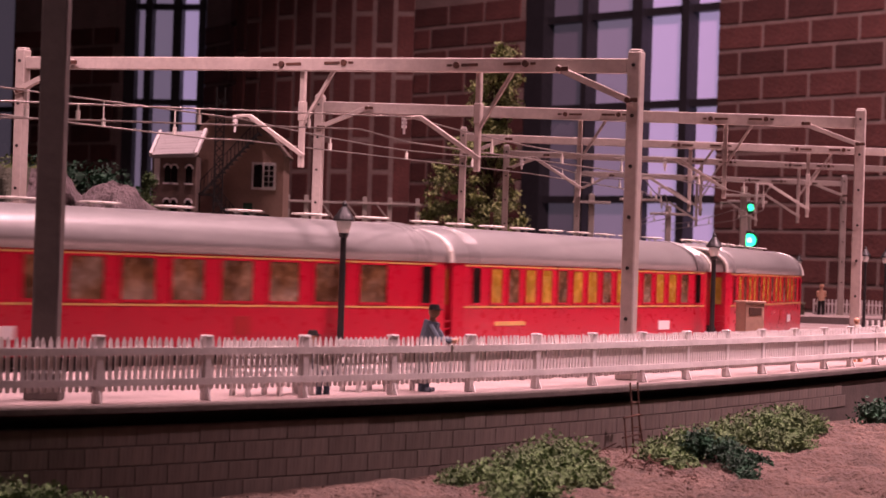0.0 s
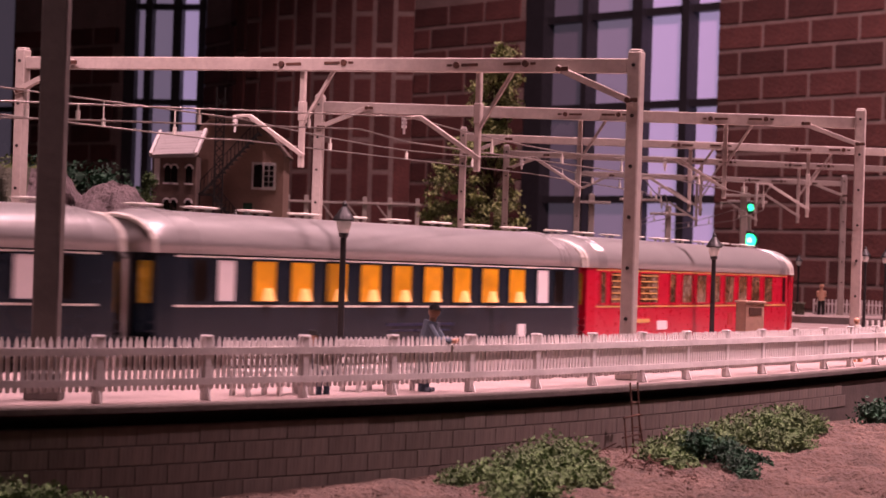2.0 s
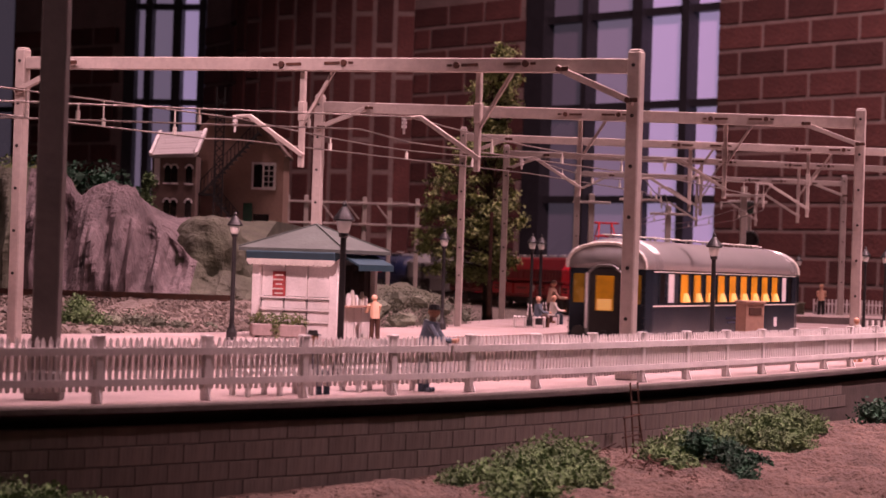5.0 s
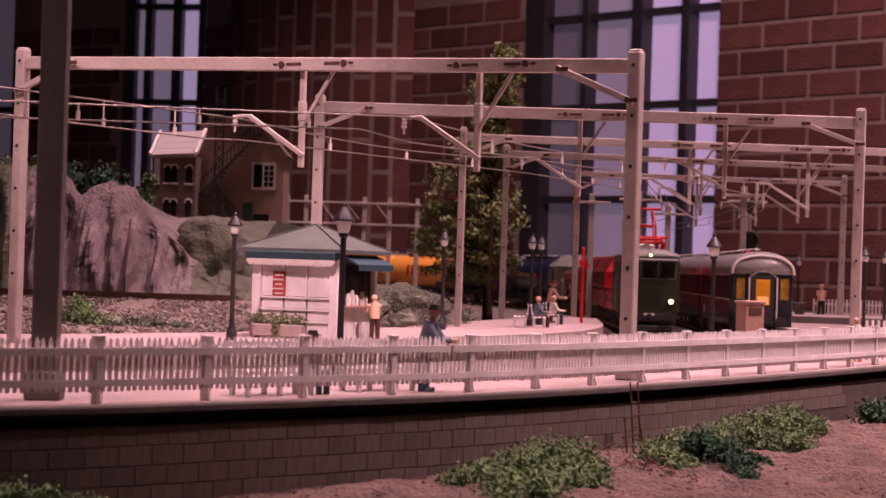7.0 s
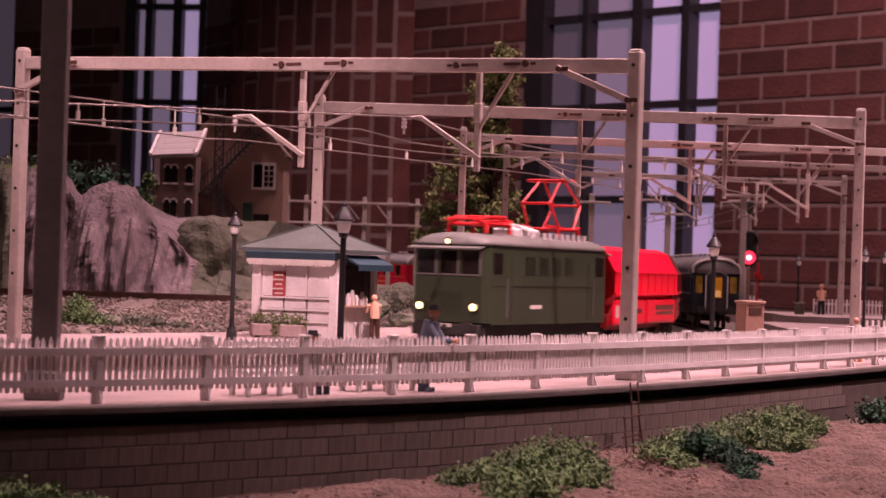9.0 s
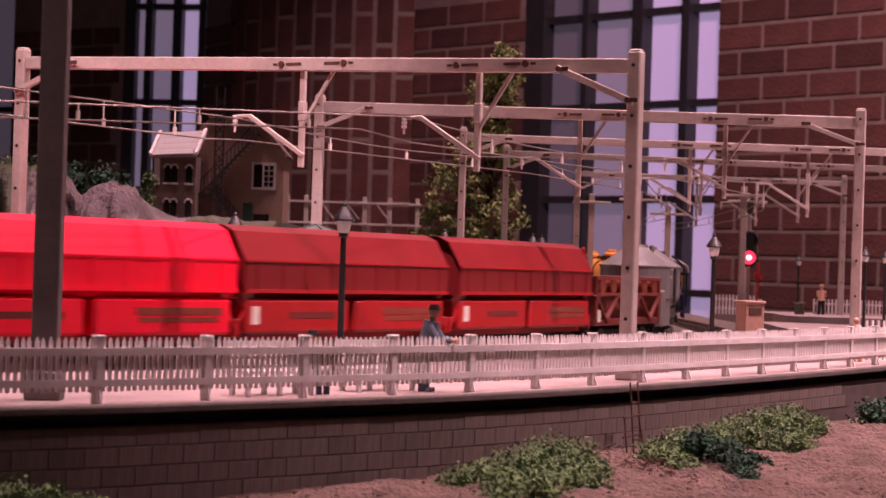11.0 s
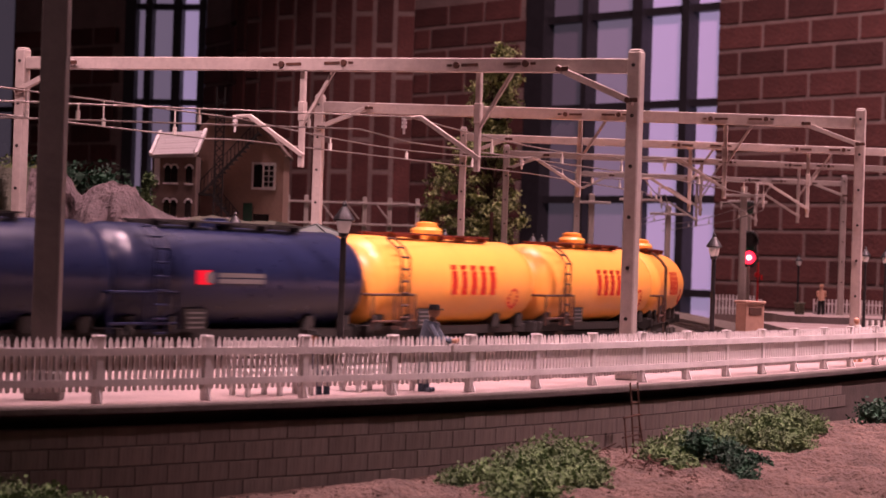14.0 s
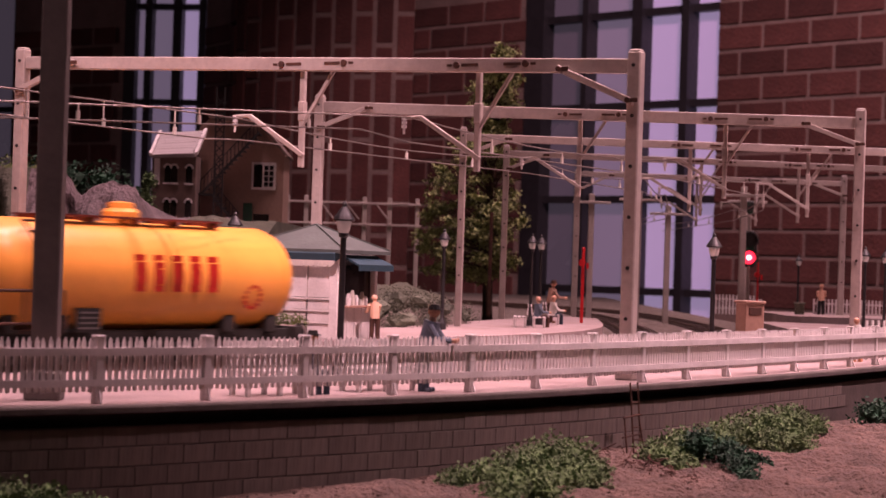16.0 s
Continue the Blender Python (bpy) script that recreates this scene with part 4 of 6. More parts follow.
def bench(x, y, z, rz, L=1.9):
    ob = thing("bench", "white slatted platform bench", "bench", at(x, y, z, rz), "platform benches")
    for k in range(3):
        bm = bmesh.new()
        box(bm, (0, -.2 + k * .18, .45), (L, .13, .05), None, .01)
        part("seat_slat", bm, M["white"], ob)
        bm = bmesh.new()
        box(bm, (0, .32 + k * .02, .6 + k * .17), (L, .04, .12), None, .01)
        part("back_slat", bm, M["white"], ob)
    for sx in (-1, 0, 1):
        for yy in (-.22, .24):
            bm = bmesh.new()
            box(bm, (sx * (L / 2 - .1), yy, .22), (.09, .09, .45), None, .01)
            part("leg", bm, M["white"], ob)


def build_platforms():
    # kiosk island platform with a rounded end
    bm = bmesh.new()
    inner = shifted(FAR_LINE, 2.1)
    sel = [p for p in inner if p[0] > -40 and 24 < p[1] < 106][::6]
    back = [(6.5, 108), (5.0, 104), (2.8, 97), (0.2, 88), (-2.0, 79), (-5.4, 73.2), (-7.0, 69), (-9, 65.8), (-13, 61), (-22, 52.5), (-40, 46)]
    ring = [tuple(p) for p in sel] + back
    loft(bm, [[(x, y, -.4) for x, y in ring], [(x, y, PLAT - .03) for x, y in ring], [(x, y, PLAT) for x, y in ring]])
    tagged(part("island_platform", bm, M["pavement"]), "pinkish concrete island platform with curved edge", "platform", kind="structure")
    # far platform beyond the outer track
    bm = bmesh.new()
    ring = [(19.6, 112), (20.2, 111), (40, 111), (40, 124), (19.6, 124)]
    loft(bm, [[(x, y, -.3) for x, y in ring], [(x, y, .86) for x, y in ring], [(x, y, .9) for x, y in ring]])
    tagged(part("far_platform", bm, M["pavement"]), "raised grey concrete platform beyond the outer track", "platform", kind="structure")
    f = thing("picket_fence", "white picket fence at the far platform", "fence", kind="structure")
    for x0, x1, y in ((17.4, 20.6, 127), (22.4, 27, 119)):
        bm = bmesh.new()
        for z in (.95, 1.55):
            box(bm, ((x0 + x1) / 2, y, z), (x1 - x0, .06, .1))
        part("rail", bm, M["white"], f)
        n = int((x1 - x0) / .22)
        bm = bmesh.new()
        box(bm, (0, 0, .55), (.11, .06, 1.25))
        pk = part("picket", bm, M["white"], f)
        for k in range(n):
            ob = pk if k == 0 else new("picket", pk.data)
            ob.parent = f
            ob.matrix_basis = at(x0 + k * .22, y - .05, .65)
    # pillar and relay cabinet
    bm = bmesh.new()
    box(bm, (0, 0, .75), (.5, .5, 1.5), None, .04)
    box(bm, (0, 0, 1.55), (.62, .62, .14), None, .04)
    tagged(part("gate_pillar", bm, M["hill"]), "squat grey green stone pillar by the far fence", "pillar").matrix_basis = at(21.0, 116, .9 - .9)
    cab = thing("relay_cabinet", "pinkish wooden trackside cabinet with dark slot", "cabinet", at(8.9, 57.0, PLAT, 22))
    bm = bmesh.new()
    box(bm, (0, 0, .86), (.62, .56, 1.72), None, .02)
    part("body", bm, M["wood"], cab)
    bm = bmesh.new()
    box(bm, (0, 0, 1.76), (.7, .64, .08), None, .02)
    part("top", bm, M["wood"], cab)
    bm = bmesh.new()
    box(bm, (.0, -.29, 1.5), (.42, .03, .22), None, .01)
    part("slot", bm, M["rust"], cab, "dark slot below the top")


def signal():
    sg = thing("light_signal", "trackside colour light signal on a slim grey mast", "railway signal", at(18.25, 118.0, -1.08))
    bm = bmesh.new()
    lathe(bm, [(.16, 0), (.16, .3), (.07, .4), (.06, 5.2), (.02, 5.25)], 10)
    part("mast", bm, M["post"], sg, scale=S * 1.63)
    bm = bmesh.new()
    box(bm, (0, .0, 3.54), (.56, .26, 1.34), None, .12)
    part("head", bm, M["dark"], sg, scale=S * 1.63)
    for nm, z, mt in (("green_lens", 3.85, "green_lens"), ("red_lens", 3.22, "red_lens")):
        bm = bmesh.new()
        rod(bm, (-.02, -.12, z), (-.02, -.17, z), .24, 18)
        lens = part(nm, bm, M[mt], sg, "lit " + nm.replace("_", " "), scale=S * 1.63)
        bm = bmesh.new()
        rod(bm, (-.02, -.165, z), (-.02, -.178, z), .1, 14)
        part("bulb", bm, M["red_bulb" if nm == "red_lens" else "green_bulb"], lens, scale=S * 1.63)
        bm = bmesh.new()
        for a in np.linspace(-.3, math.pi + .3, 9):
            box(bm, (-.02 + .28 * math.cos(a), -.26, z + .28 * math.sin(a)), (.1, .34, .06), Euler((0, -a + math.pi / 2, 0)).to_matrix())
        part("hood", bm, M["dark"], sg, scale=S * 1.63)
    bm = bmesh.new()
    box(bm, (0, .0, 5.05), (.34, .2, .5), None, .06)
    part("repeater", bm, M["dark"], sg, scale=S * 1.63)
    bm = bmesh.new()
    rod(bm, (0, -.1, 5.05), (0, -.13, 5.05), .12, 12)
    part("repeater_lens", bm, M["green_lens"], sg, scale=S * 1.63)
    # added discs that slide before the always lit lenses to switch them
    blanking_discs = []
    for nm, z, w in (("vane", 3.85, .27), ("vane", 3.22, .27), ("vane", 5.05, .15)):
        bm = bmesh.new()
        rod(bm, (0, -.19, 0), (0, -.22, 0), w, 18)
        v = part(nm, bm, M["dark"], sg, "added black disc that blanks out the lens", scale=S * 1.63)
        v.matrix_basis = at(0, 0, z * 1.63)
        blanking_discs.append(v)
    return blanking_discs


def red_post(x, y, z0, z1, mt, label, r=.11):
    ob = thing("marker_post", label, "marker post", at(x, y, z0))
    bm = bmesh.new()
    box(bm, (0, 0, (z1 - z0) / 2), (r * 2, r * 2, z1 - z0), None, .02)
    part("post", bm, M[mt], ob)
    if mt == "signal_red":
        bm = bmesh.new()
        rod(bm, (-.05, -.14, z1 - z0 - .75), (-.05, .14, z1 - z0 - .75), .17, 12)
        box(bm, (.2, -.15, z1 - z0 - .9), (.12, .12, .3))
        part("disc", bm, M["signal_red"], ob)


def tree():
    ob = thing("tree", "tall airy green tree with dark trunk behind the tracks", "tree", at(2.9, 124, .2))
    rnd = random.Random(11)
    bm = bmesh.new()
    rod(bm, (0, 0, -.5), (-.1, 0, 6), .34, 10, .24)
    rod(bm, (-.1, 0, 6), (.15, 0, 12), .24, 8, .12)
    rod(bm, (.15, 0, 12), (.2, 0, 16.2), .12, 6, .03)
    fol = bmesh.new()
    for k in range(260):
        z = 2.2 + 14.2 * rnd.random() ** 1.25
        rad = np.interp(z, [2.2, 4, 7, 9.5, 11.5, 13.5, 16.4], [2.6, 3.5, 3.0, 2.4, 1.1, 1.5, .5])
        a = rnd.uniform(0, 6.28)
        q = rad * math.sqrt(rnd.uniform(.05, 1.0))
        shift = np.interp(z, [2, 8, 12, 16], [-1.3, -1.0, -.2, .5])
        p = Vector((shift + q * math.cos(a), q * math.sin(a), z + rnd.uniform(-.3, .3)))
        rod(bm, (0, 0, z * .8), p, .06, 5, .02)
        leaves(fol, p, rnd.uniform(.45, .85), 85, .25, rnd, (1, 1, .7), .15)
    part("trunk", bm, M["bark"], ob)
    tagged(part("crown", fol, M["leaf_lit"], ob), kind="stuff")


def wires():
    """Carrying and contact wires of both roads, hung from the arms of the portals."""
    runs = (([(-11.23, 44, 6.85), (-5.35, 51.4, 6.72), (2.95, 69.2, 6.95), (8.3, 82.1, 6.95), (10.9, 97.6, 6.95), (13.3, 116, 6.9), (13, 150, 6.8)], (.62, .55)),
            ([(-10.2, 40, 6.12), (-.95, 48.9, 6.72), (7.8, 67.8, 6.92), (13.1, 81.3, 6.95), (15.7, 97.4, 6.95), (16.9, 116, 6.9), (16, 150, 6.8)], (.34, .62)))
    for pts, (d0, d1) in runs:
        w = thing("catenary_wires", "thin catenary wires with droppers over the track", "overhead wire", kind="structure")
        for low in (0, 1):
            bm = bmesh.new()
            prev = None
            for k, (a, b) in enumerate(zip(pts, pts[1:])):
                a, b = Vector(a), Vector(b)
                for q in range(8):
                    f = q / 8
                    p = a.lerp(b, f)
                    drop = d0 if k == 0 and low else d1
                    p.z -= drop * low + (.28 * math.sin(math.pi * f) if not low and k else 0)
                    if prev is not None:
                        rod(bm, prev, p, .022, 5)
                    prev = p
            part("wire", bm, M["wire"], w)
        for k, (a, b) in enumerate(zip(pts, pts[1:])):
            for f in (.25, .5, .75):
                p = Vector(a).lerp(Vector(b), f)
                drop = d0 if k == 0 else d1
                hi = p.z - (.28 * math.sin(math.pi * f) if k else 0)
                bm = bmesh.new()
                rod(bm, (p.x, p.y, p.z - drop), (p.x, p.y, hi), .022, 5)
                rod(bm, (p.x, p.y, p.z - drop), (p.x, p.y, p.z - drop + .2), .055, 6)
                part("dropper", bm, M["cream"], w)


build_hills()
build_house()
build_kiosk()
build_platforms()
BLANKING_DISCS = signal()
tree()
wires()
for x, y, h in ((-6.5, 61.6, 4.0), (-2.15, 42.6, 3.85), (7.95, 58.0, 3.75), (0.05, 78.5, 4.0), (3.95, 87.5, 4.1), (4.45, 89.5, 4.1)):
    street_lamp(x, y, PLAT, h)
for x, y, h in ((21.6, 120, 3.6), (18.8, 88, 4.0), (20.6, 92, 4.0)):
    street_lamp(x, y, PLAT if y < 100 else .9, h)
red_post(6.75, 95, PLAT, 4.2, "signal_red", "thin bright red marker post at the platform end", .075)
red_post(2.5, 104, PLAT, 6.0, "rust", "thin rusty red pole behind the platform", .09)
bench(-3.1, 36.9, PLAT, 44, 1.7)
bench(-1.2, 39.2, PLAT, 47, 1.7)
red_post(18.9, 118.5, 0, 3.9, "signal_red", "thin red pole with a small disc beside the signal", .06)
for bx, by in ((3.82, 85.2), (4.75, 90.9)):
    bench(bx + .42, by, PLAT, 88, 1.5)
    bench(bx - .42, by, PLAT, 268, 1.5)
figurine("small painted figure in dark jacket leaning on the fence", at(-.30, 39.5, PLAT, -12), "sleeve", "navy", "skin", "iron", .14, 1.72)
figurine("small painted figure with cap seated behind the fence", at(-2.42, 37.6, PLAT, -50), "navy", "navy", "skin", "dark", 0, 1.55, False, True)
figurine("small painted figure in orange top at the kiosk counter", at(-2.18, 65.6, PLAT, 110), "coat", "rust", "coat", None, .1, 1.5)
figurine("small painted figure in orange coat and hat on the far platform", at(22.75, 118.5, .9, 80), "coat", "iron", "skin", "coat", .02, 1.8)
figurine("small painted seated figure on the bench", at(4.2, 85.6, PLAT, 5), "sleeve", "rust", "skin", None, 0, 1.75, True, True)
figurine("small painted seated figure in white on the bench", at(5.1, 90.6, PLAT, 5), "cream", "navy", "skin", None, .05, 1.75, True, True)
figurine("small painted standing figure behind the bench", at(5.15, 93.5, PLAT, 10), "wood", "rust", "skin", "rust", .1, 2.0)
figurine("small pale crouching figure beside a white fence", at(12.75, 60.4, PLAT, 100), "cream", "orange_cloth", "skin", None, .15, 1.35)
# planting
bush("pale green bush at the foot of the gravel embankment", [((-12.0, 66, 1.0), .62, 1.0), ((-12.6, 66, .8), .6, 1.1), ((-11.5, 66.2, .75), .45, 1.2), ((-12.2, 66.4, 1.35), .4, 1.0)], "leaf_pale", .1, 1500, seed=2)
bush("low brownish green bushes along the embankment", [((-11.0, 66.6, .8), .5, 1.4), ((-10.3, 67.2, .85), .52, 1.4), ((-9.6, 67.4, .75), .42, 1.4), ((-8.9, 67.8, .68), .28, 1.4), ((-8.1, 69.2, .66), .2, 1.4)], "leaf_grey", .09, 1100, seed=3)
bush("grey green scrub on the slope beside the kiosk", [((-1.9, 81, 1.5), .8, 1.4), ((-1.0, 83, 1.5), .8, 1.4), ((.0, 85, 1.2), .75, 1.4), ((-2.6, 80, 1.2), .8, 1.3), ((.9, 88, .9), .6, 1.4), ((-1.6, 80, .8), .7, 1.5), ((-.4, 82.5, .8), .6, 1.5)], "leaf_grey", .085, 1400, 4)
bush("dark green trees on the hilltop", [((-18.5, 98, 6.6), 1.2, 1.3), ((-16.9, 98, 6.7), 1.0, 1.3), ((-15.9, 97, 6.2), .9, 1.2), ((-20.3, 99, 7.0), 1.2, 1.3)], "leaf_dark", .22, 150, 5)
bush("pale green hedge on the hilltop", [((-18.3, 88, 6.4), 1.0, 1.4), ((-17.3, 87, 6.0), .8, 1.3), ((-19.6, 89, 6.6), 1.0, 1.3)], "leaf", .2, 150, 6)
bush("yellow green bush beside the house", [((-15.6, 103, 6.2), .7, .8), ((-15.4, 103, 7.0), .55, .8), ((-15.3, 103, 5.4), .6, .8)], "leaf_pale", .2, 260, 7)
# ivy and bushes on the bank
bush("pale green ivy spreading over the dirt bank", [((.5, 37.4, -1.0), .34, 1.6), ((1.0, 37.3, -.9), .42, 1.5), ((1.6, 37.7, -.72), .48, 1.4), ((2.15, 38.4, -.62), .5, 1.4), ((2.7, 39.2, -.66), .45, 1.4), ((1.5, 36.6, -1.0), .42, 1.6),
     ((2.3, 37.2, -.92), .45, 1.6), ((2.0, 36.0, -1.05), .4, 1.6), ((2.9, 37.8, -.95), .36, 1.5), ((3.0, 38.6, -.85), .36, 1.4), ((1.2, 35.9, -1.1), .36, 1.6)], "leaf_pale", .085, 1900, 8, "ivy")
bush("pale green ivy along the wall foot", [((4.7, 42.0, -.8), .42, 1.4), ((5.4, 43.0, -.66), .46, 1.4), ((6.2, 43.8, -.6), .46, 1.4), ((6.9, 45.0, -.5), .5, 1.4), ((7.8, 46.4, -.4), .5, 1.3), ((8.6, 48.0, -.4), .42, 1.3),
     ((7.4, 44.6, -.72), .42, 1.5), ((8.2, 45.6, -.72), .42, 1.5), ((9.2, 48.6, -.6), .36, 1.4), ((5.0, 41.0, -.95), .36, 1.5)], "leaf_pale", .09, 1900, 9, "ivy")
bush("dark green ivy hanging on the dirt bank", [((5.6, 42.2, -.55), .36, 1.2), ((6.1, 41.8, -.7), .36, 1.2), ((6.35, 41.2, -.85), .36, 1.2), ((6.25, 40.2, -.9), .34, 1.1), ((6.15, 39.3, -1.0), .3, 1.1), ((6.05, 38.5, -1.05), .24, 1.1), ((6.7, 41.0, -.9), .28, 1.1)], "leaf_dark", .085, 1900, 10, "ivy")
bush("small dark green bush at the wall", [((11.6, 53.2, -.55), .45, 1.2), ((12.1, 53.9, -.5), .34, 1.2)], "leaf_dark", .13, 700, 11)
bush("grey green ivy in the shade under the wall", [((-6.75, 31.0, -.8), .38, 1.4), ((-6.1, 31.3, -.9), .36, 1.4), ((-5.5, 31.6, -1.05), .32, 1.4), ((-4.9, 32.0, -1.15), .28, 1.4), ((-6.9, 30.6, -1.1), .4, 1.5), ((-6.0, 30.8, -1.2), .4, 1.5)], "leaf_pale", .085, 1900, 12, "ivy")
# rubble on the gravel embankment
rnd = random.Random(33)
bm = bmesh.new()
for _ in range(2600):
    x, k = rnd.uniform(-17, -6.2), rnd.random()
    y0 = np.interp(x, [-60, -22, -13, -9, -7, -5], [36, 52.3, 61, 65.8, 69, 73.5])
    r = rnd.uniform(.03, .09) * (1.5 if rnd.random() < .08 else 1)
    m = Euler((rnd.random() * 6, rnd.random() * 6, 0)).to_matrix()
    box(bm, (x, y0 + k * (77.5 - y0), .47 + .89 * k ** .8), (r * 2, r * 1.6, r * 1.4), m)
tagged(part("rubble", bm, M["ballast"]), "scattered brown gravel and stones on the embankment", "rubble", kind="stuff")
# loose stones and clods on the bank
rnd = random.Random(21)
bm = bmesh.new()
for _ in range(1500):
    u = rnd.randrange(40, len(EDGE_LINE) - 60)
    o = rnd.uniform(.25, 9) ** 1.0
    p = shifted(EDGE_LINE[u - 1:u + 2], -o)[1]
    r = rnd.uniform(.01, .028) * (1.6 if rnd.random() < .06 else 1)
    m = Euler((rnd.random() * 6, rnd.random() * 6, 0)).to_matrix()
    base = np.interp(EDGE_LINE[u][0], [-12, -7, -4, 0, 3, 8, 12, 16], [-1.5, -1.2, -1.1, -1.0, -.86, -.85, -.9, -.95]) + .05
    box(bm, (p[0], p[1], base - .03 * o), (r * 2, r * 1.6, r * 1.3), m)
tagged(part("clods", bm, M["dirt"]), "loose brown clods and stones on the bank", "clods", kind="stuff")
# rusty ladder frame against the wall
lad = thing("rusty_ladder", "thin rusty iron ladder against the retaining wall", "ladder", at(4.3, 43.1, -1.0, 50))
for dx in (-.14, .14):
    bm = bmesh.new()
    rod(bm, (dx, -.1, 0), (dx, .06, 1.66), .022, 6)
    part("stile", bm, M["rust"], lad)
for k in range(6):
    bm = bmesh.new()
    rod(bm, (-.14, -.09 + .026 * k, .15 + .27 * k), (.14, -.09 + .026 * k, .15 + .27 * k), .016, 6)
    part("rung", bm, M["rust"], lad)
rack = thing("rusty_rack", "small rusty wire rack leaning before the wall", "wire rack", at(4.28, 42.7, -1.0, 50))
for dx in (-.3, .3):
    bm = bmesh.new()
    rod(bm, (dx * 1.15, -.05, 0), (dx * .9, .12, .95), .018, 6)
    part("leg", bm, M["rust"], rack)
for z in (.92, .5):
    bm = bmesh.new()
    rod(bm, (-.34, .1, z), (.34, .1, z + .05), .02, 6)
    part("bar", bm, M["rust"], rack)
rnd = random.Random(5)
twigs = thing("dry_twigs", "tangle of dry rusty twigs hanging on the dirt bank", "twigs", at(4.15, 40.6, -.95, 30))
bm = bmesh.new()
for k in range(46):
    a = Vector((rnd.uniform(-.4, .4), rnd.uniform(-1.8, 1.6), rnd.uniform(-.02, .12)))
    for q in range(3):
        b = a + Vector((rnd.uniform(-.14, .14), rnd.uniform(-.3, .25), rnd.uniform(-.08, .16)))
        rod(bm, a, b, .011, 4)
        a = b
tagged(part("twig", bm, M["rust"], twigs), kind="stuff")
gate = thing("white_gate", "small white picket gate beside the platform fence", "gate", at(13.35, 62.0, PLAT, 30))
for k in range(4):
    bm = bmesh.new()
    box(bm, (k * .24, 0, .62), (.1, .05, 1.24), None, .01)
    part("picket", bm, M["white"], gate)
for z in (.35, .95):
    bm = bmesh.new()
    box(bm, (.36, .04, z), (.86, .04, .09))
    part("rail", bm, M["white"], gate)
# thin masts of the yard behind
for x, y, z in ((11.6, 118, 8), (14.5, 128, 7.5), (17.7, 117, 8.4), (18.5, 121, 8.2), (9.3, 125, 8.0)):
    ym = thing("catenary_mast", "pale weathered catenary mast with short crossarm", "catenary mast", at(x, y, 0), "yard masts")
    bm = bmesh.new()
    box(bm, (0, 0, z / 2 - .3), (.36, .34, z + .5), None, .03)
    part("shaft", bm, M["post"], ym)
    bm = bmesh.new()
    box(bm, (0, -.24, z - .6), (2.4, .14, .16), None, .02)
    part("crossarm", bm, M["post"], ym)

yard = thing("catenary_portal", "long pale yard portal of thin posts and two crossbeams", "catenary portal", at(-11.1, 140, 0), "yard masts")
for x in (0, 1.32, 5.45, 7.25, 9.2):
    bm = bmesh.new()
    box(bm, (x, 0, 3.8), (.3, .3, 8.0), None, .03)
    part("post", bm, M["post"], yard)
for z in (7.35, 5.85):
    bm = bmesh.new()
    box(bm, (4.6, -.2, z), (9.8, .12, .16), None, .02)
    part("beam", bm, M["post"], yard)
for x in (2.4, 4.2, 6.3):
    bm = bmesh.new()
    beam(bm, (x, -.3, 7.3), (x + .9, -.3, 6.2), .09, .09)
    part("brace", bm, M["post"], yard)


# ---- rolling stock: x forward, z up from the rail head ----
def bogie(parent, x, gauge=1.44, wb=2.4):
    bm = bmesh.new()
    for y in (.95, -.95):
        box(bm, (x, y, .52), (wb + .9, .12, .32), None, .03)
        for dx in (-wb / 2, wb / 2):
            box(bm, (x + dx, y * 1.06, .48), (.36, .16, .36), None, .04)
    b = part("bogie", bm, M["bogie"], parent)
    for dx in (-wb / 2, wb / 2):
        bm = bmesh.new()
        for y in (.72, -.72):
            rod(bm, (x + dx, y - .07, .46), (x + dx, y + .07, .46), .46, 16)
        rod(bm, (x + dx, -.72, .46), (x + dx, .72, .46), .08, 8)
        part("wheelset", bm, M["rail"], b)


def buffers(parent, L, z=1.05):
    for sx in (-1, 1):
        for y in (-.85, .85):
            bm = bmesh.new()
            rod(bm, (sx * (L / 2 - .05), y, z), (sx * (L / 2 + .27), y, z), .1, 8)
            rod(bm, (sx * (L / 2 + .26), y, z), (sx * (L / 2 + .32), y, z), .24, 12)
            part("buffer", bm, M["dark"], parent)
        bm = bmesh.new()
        box(bm, (sx * (L / 2 + .1), 0, z), (.3, .2, .2), None, .03)
        part("coupler", bm, M["dark"], parent)


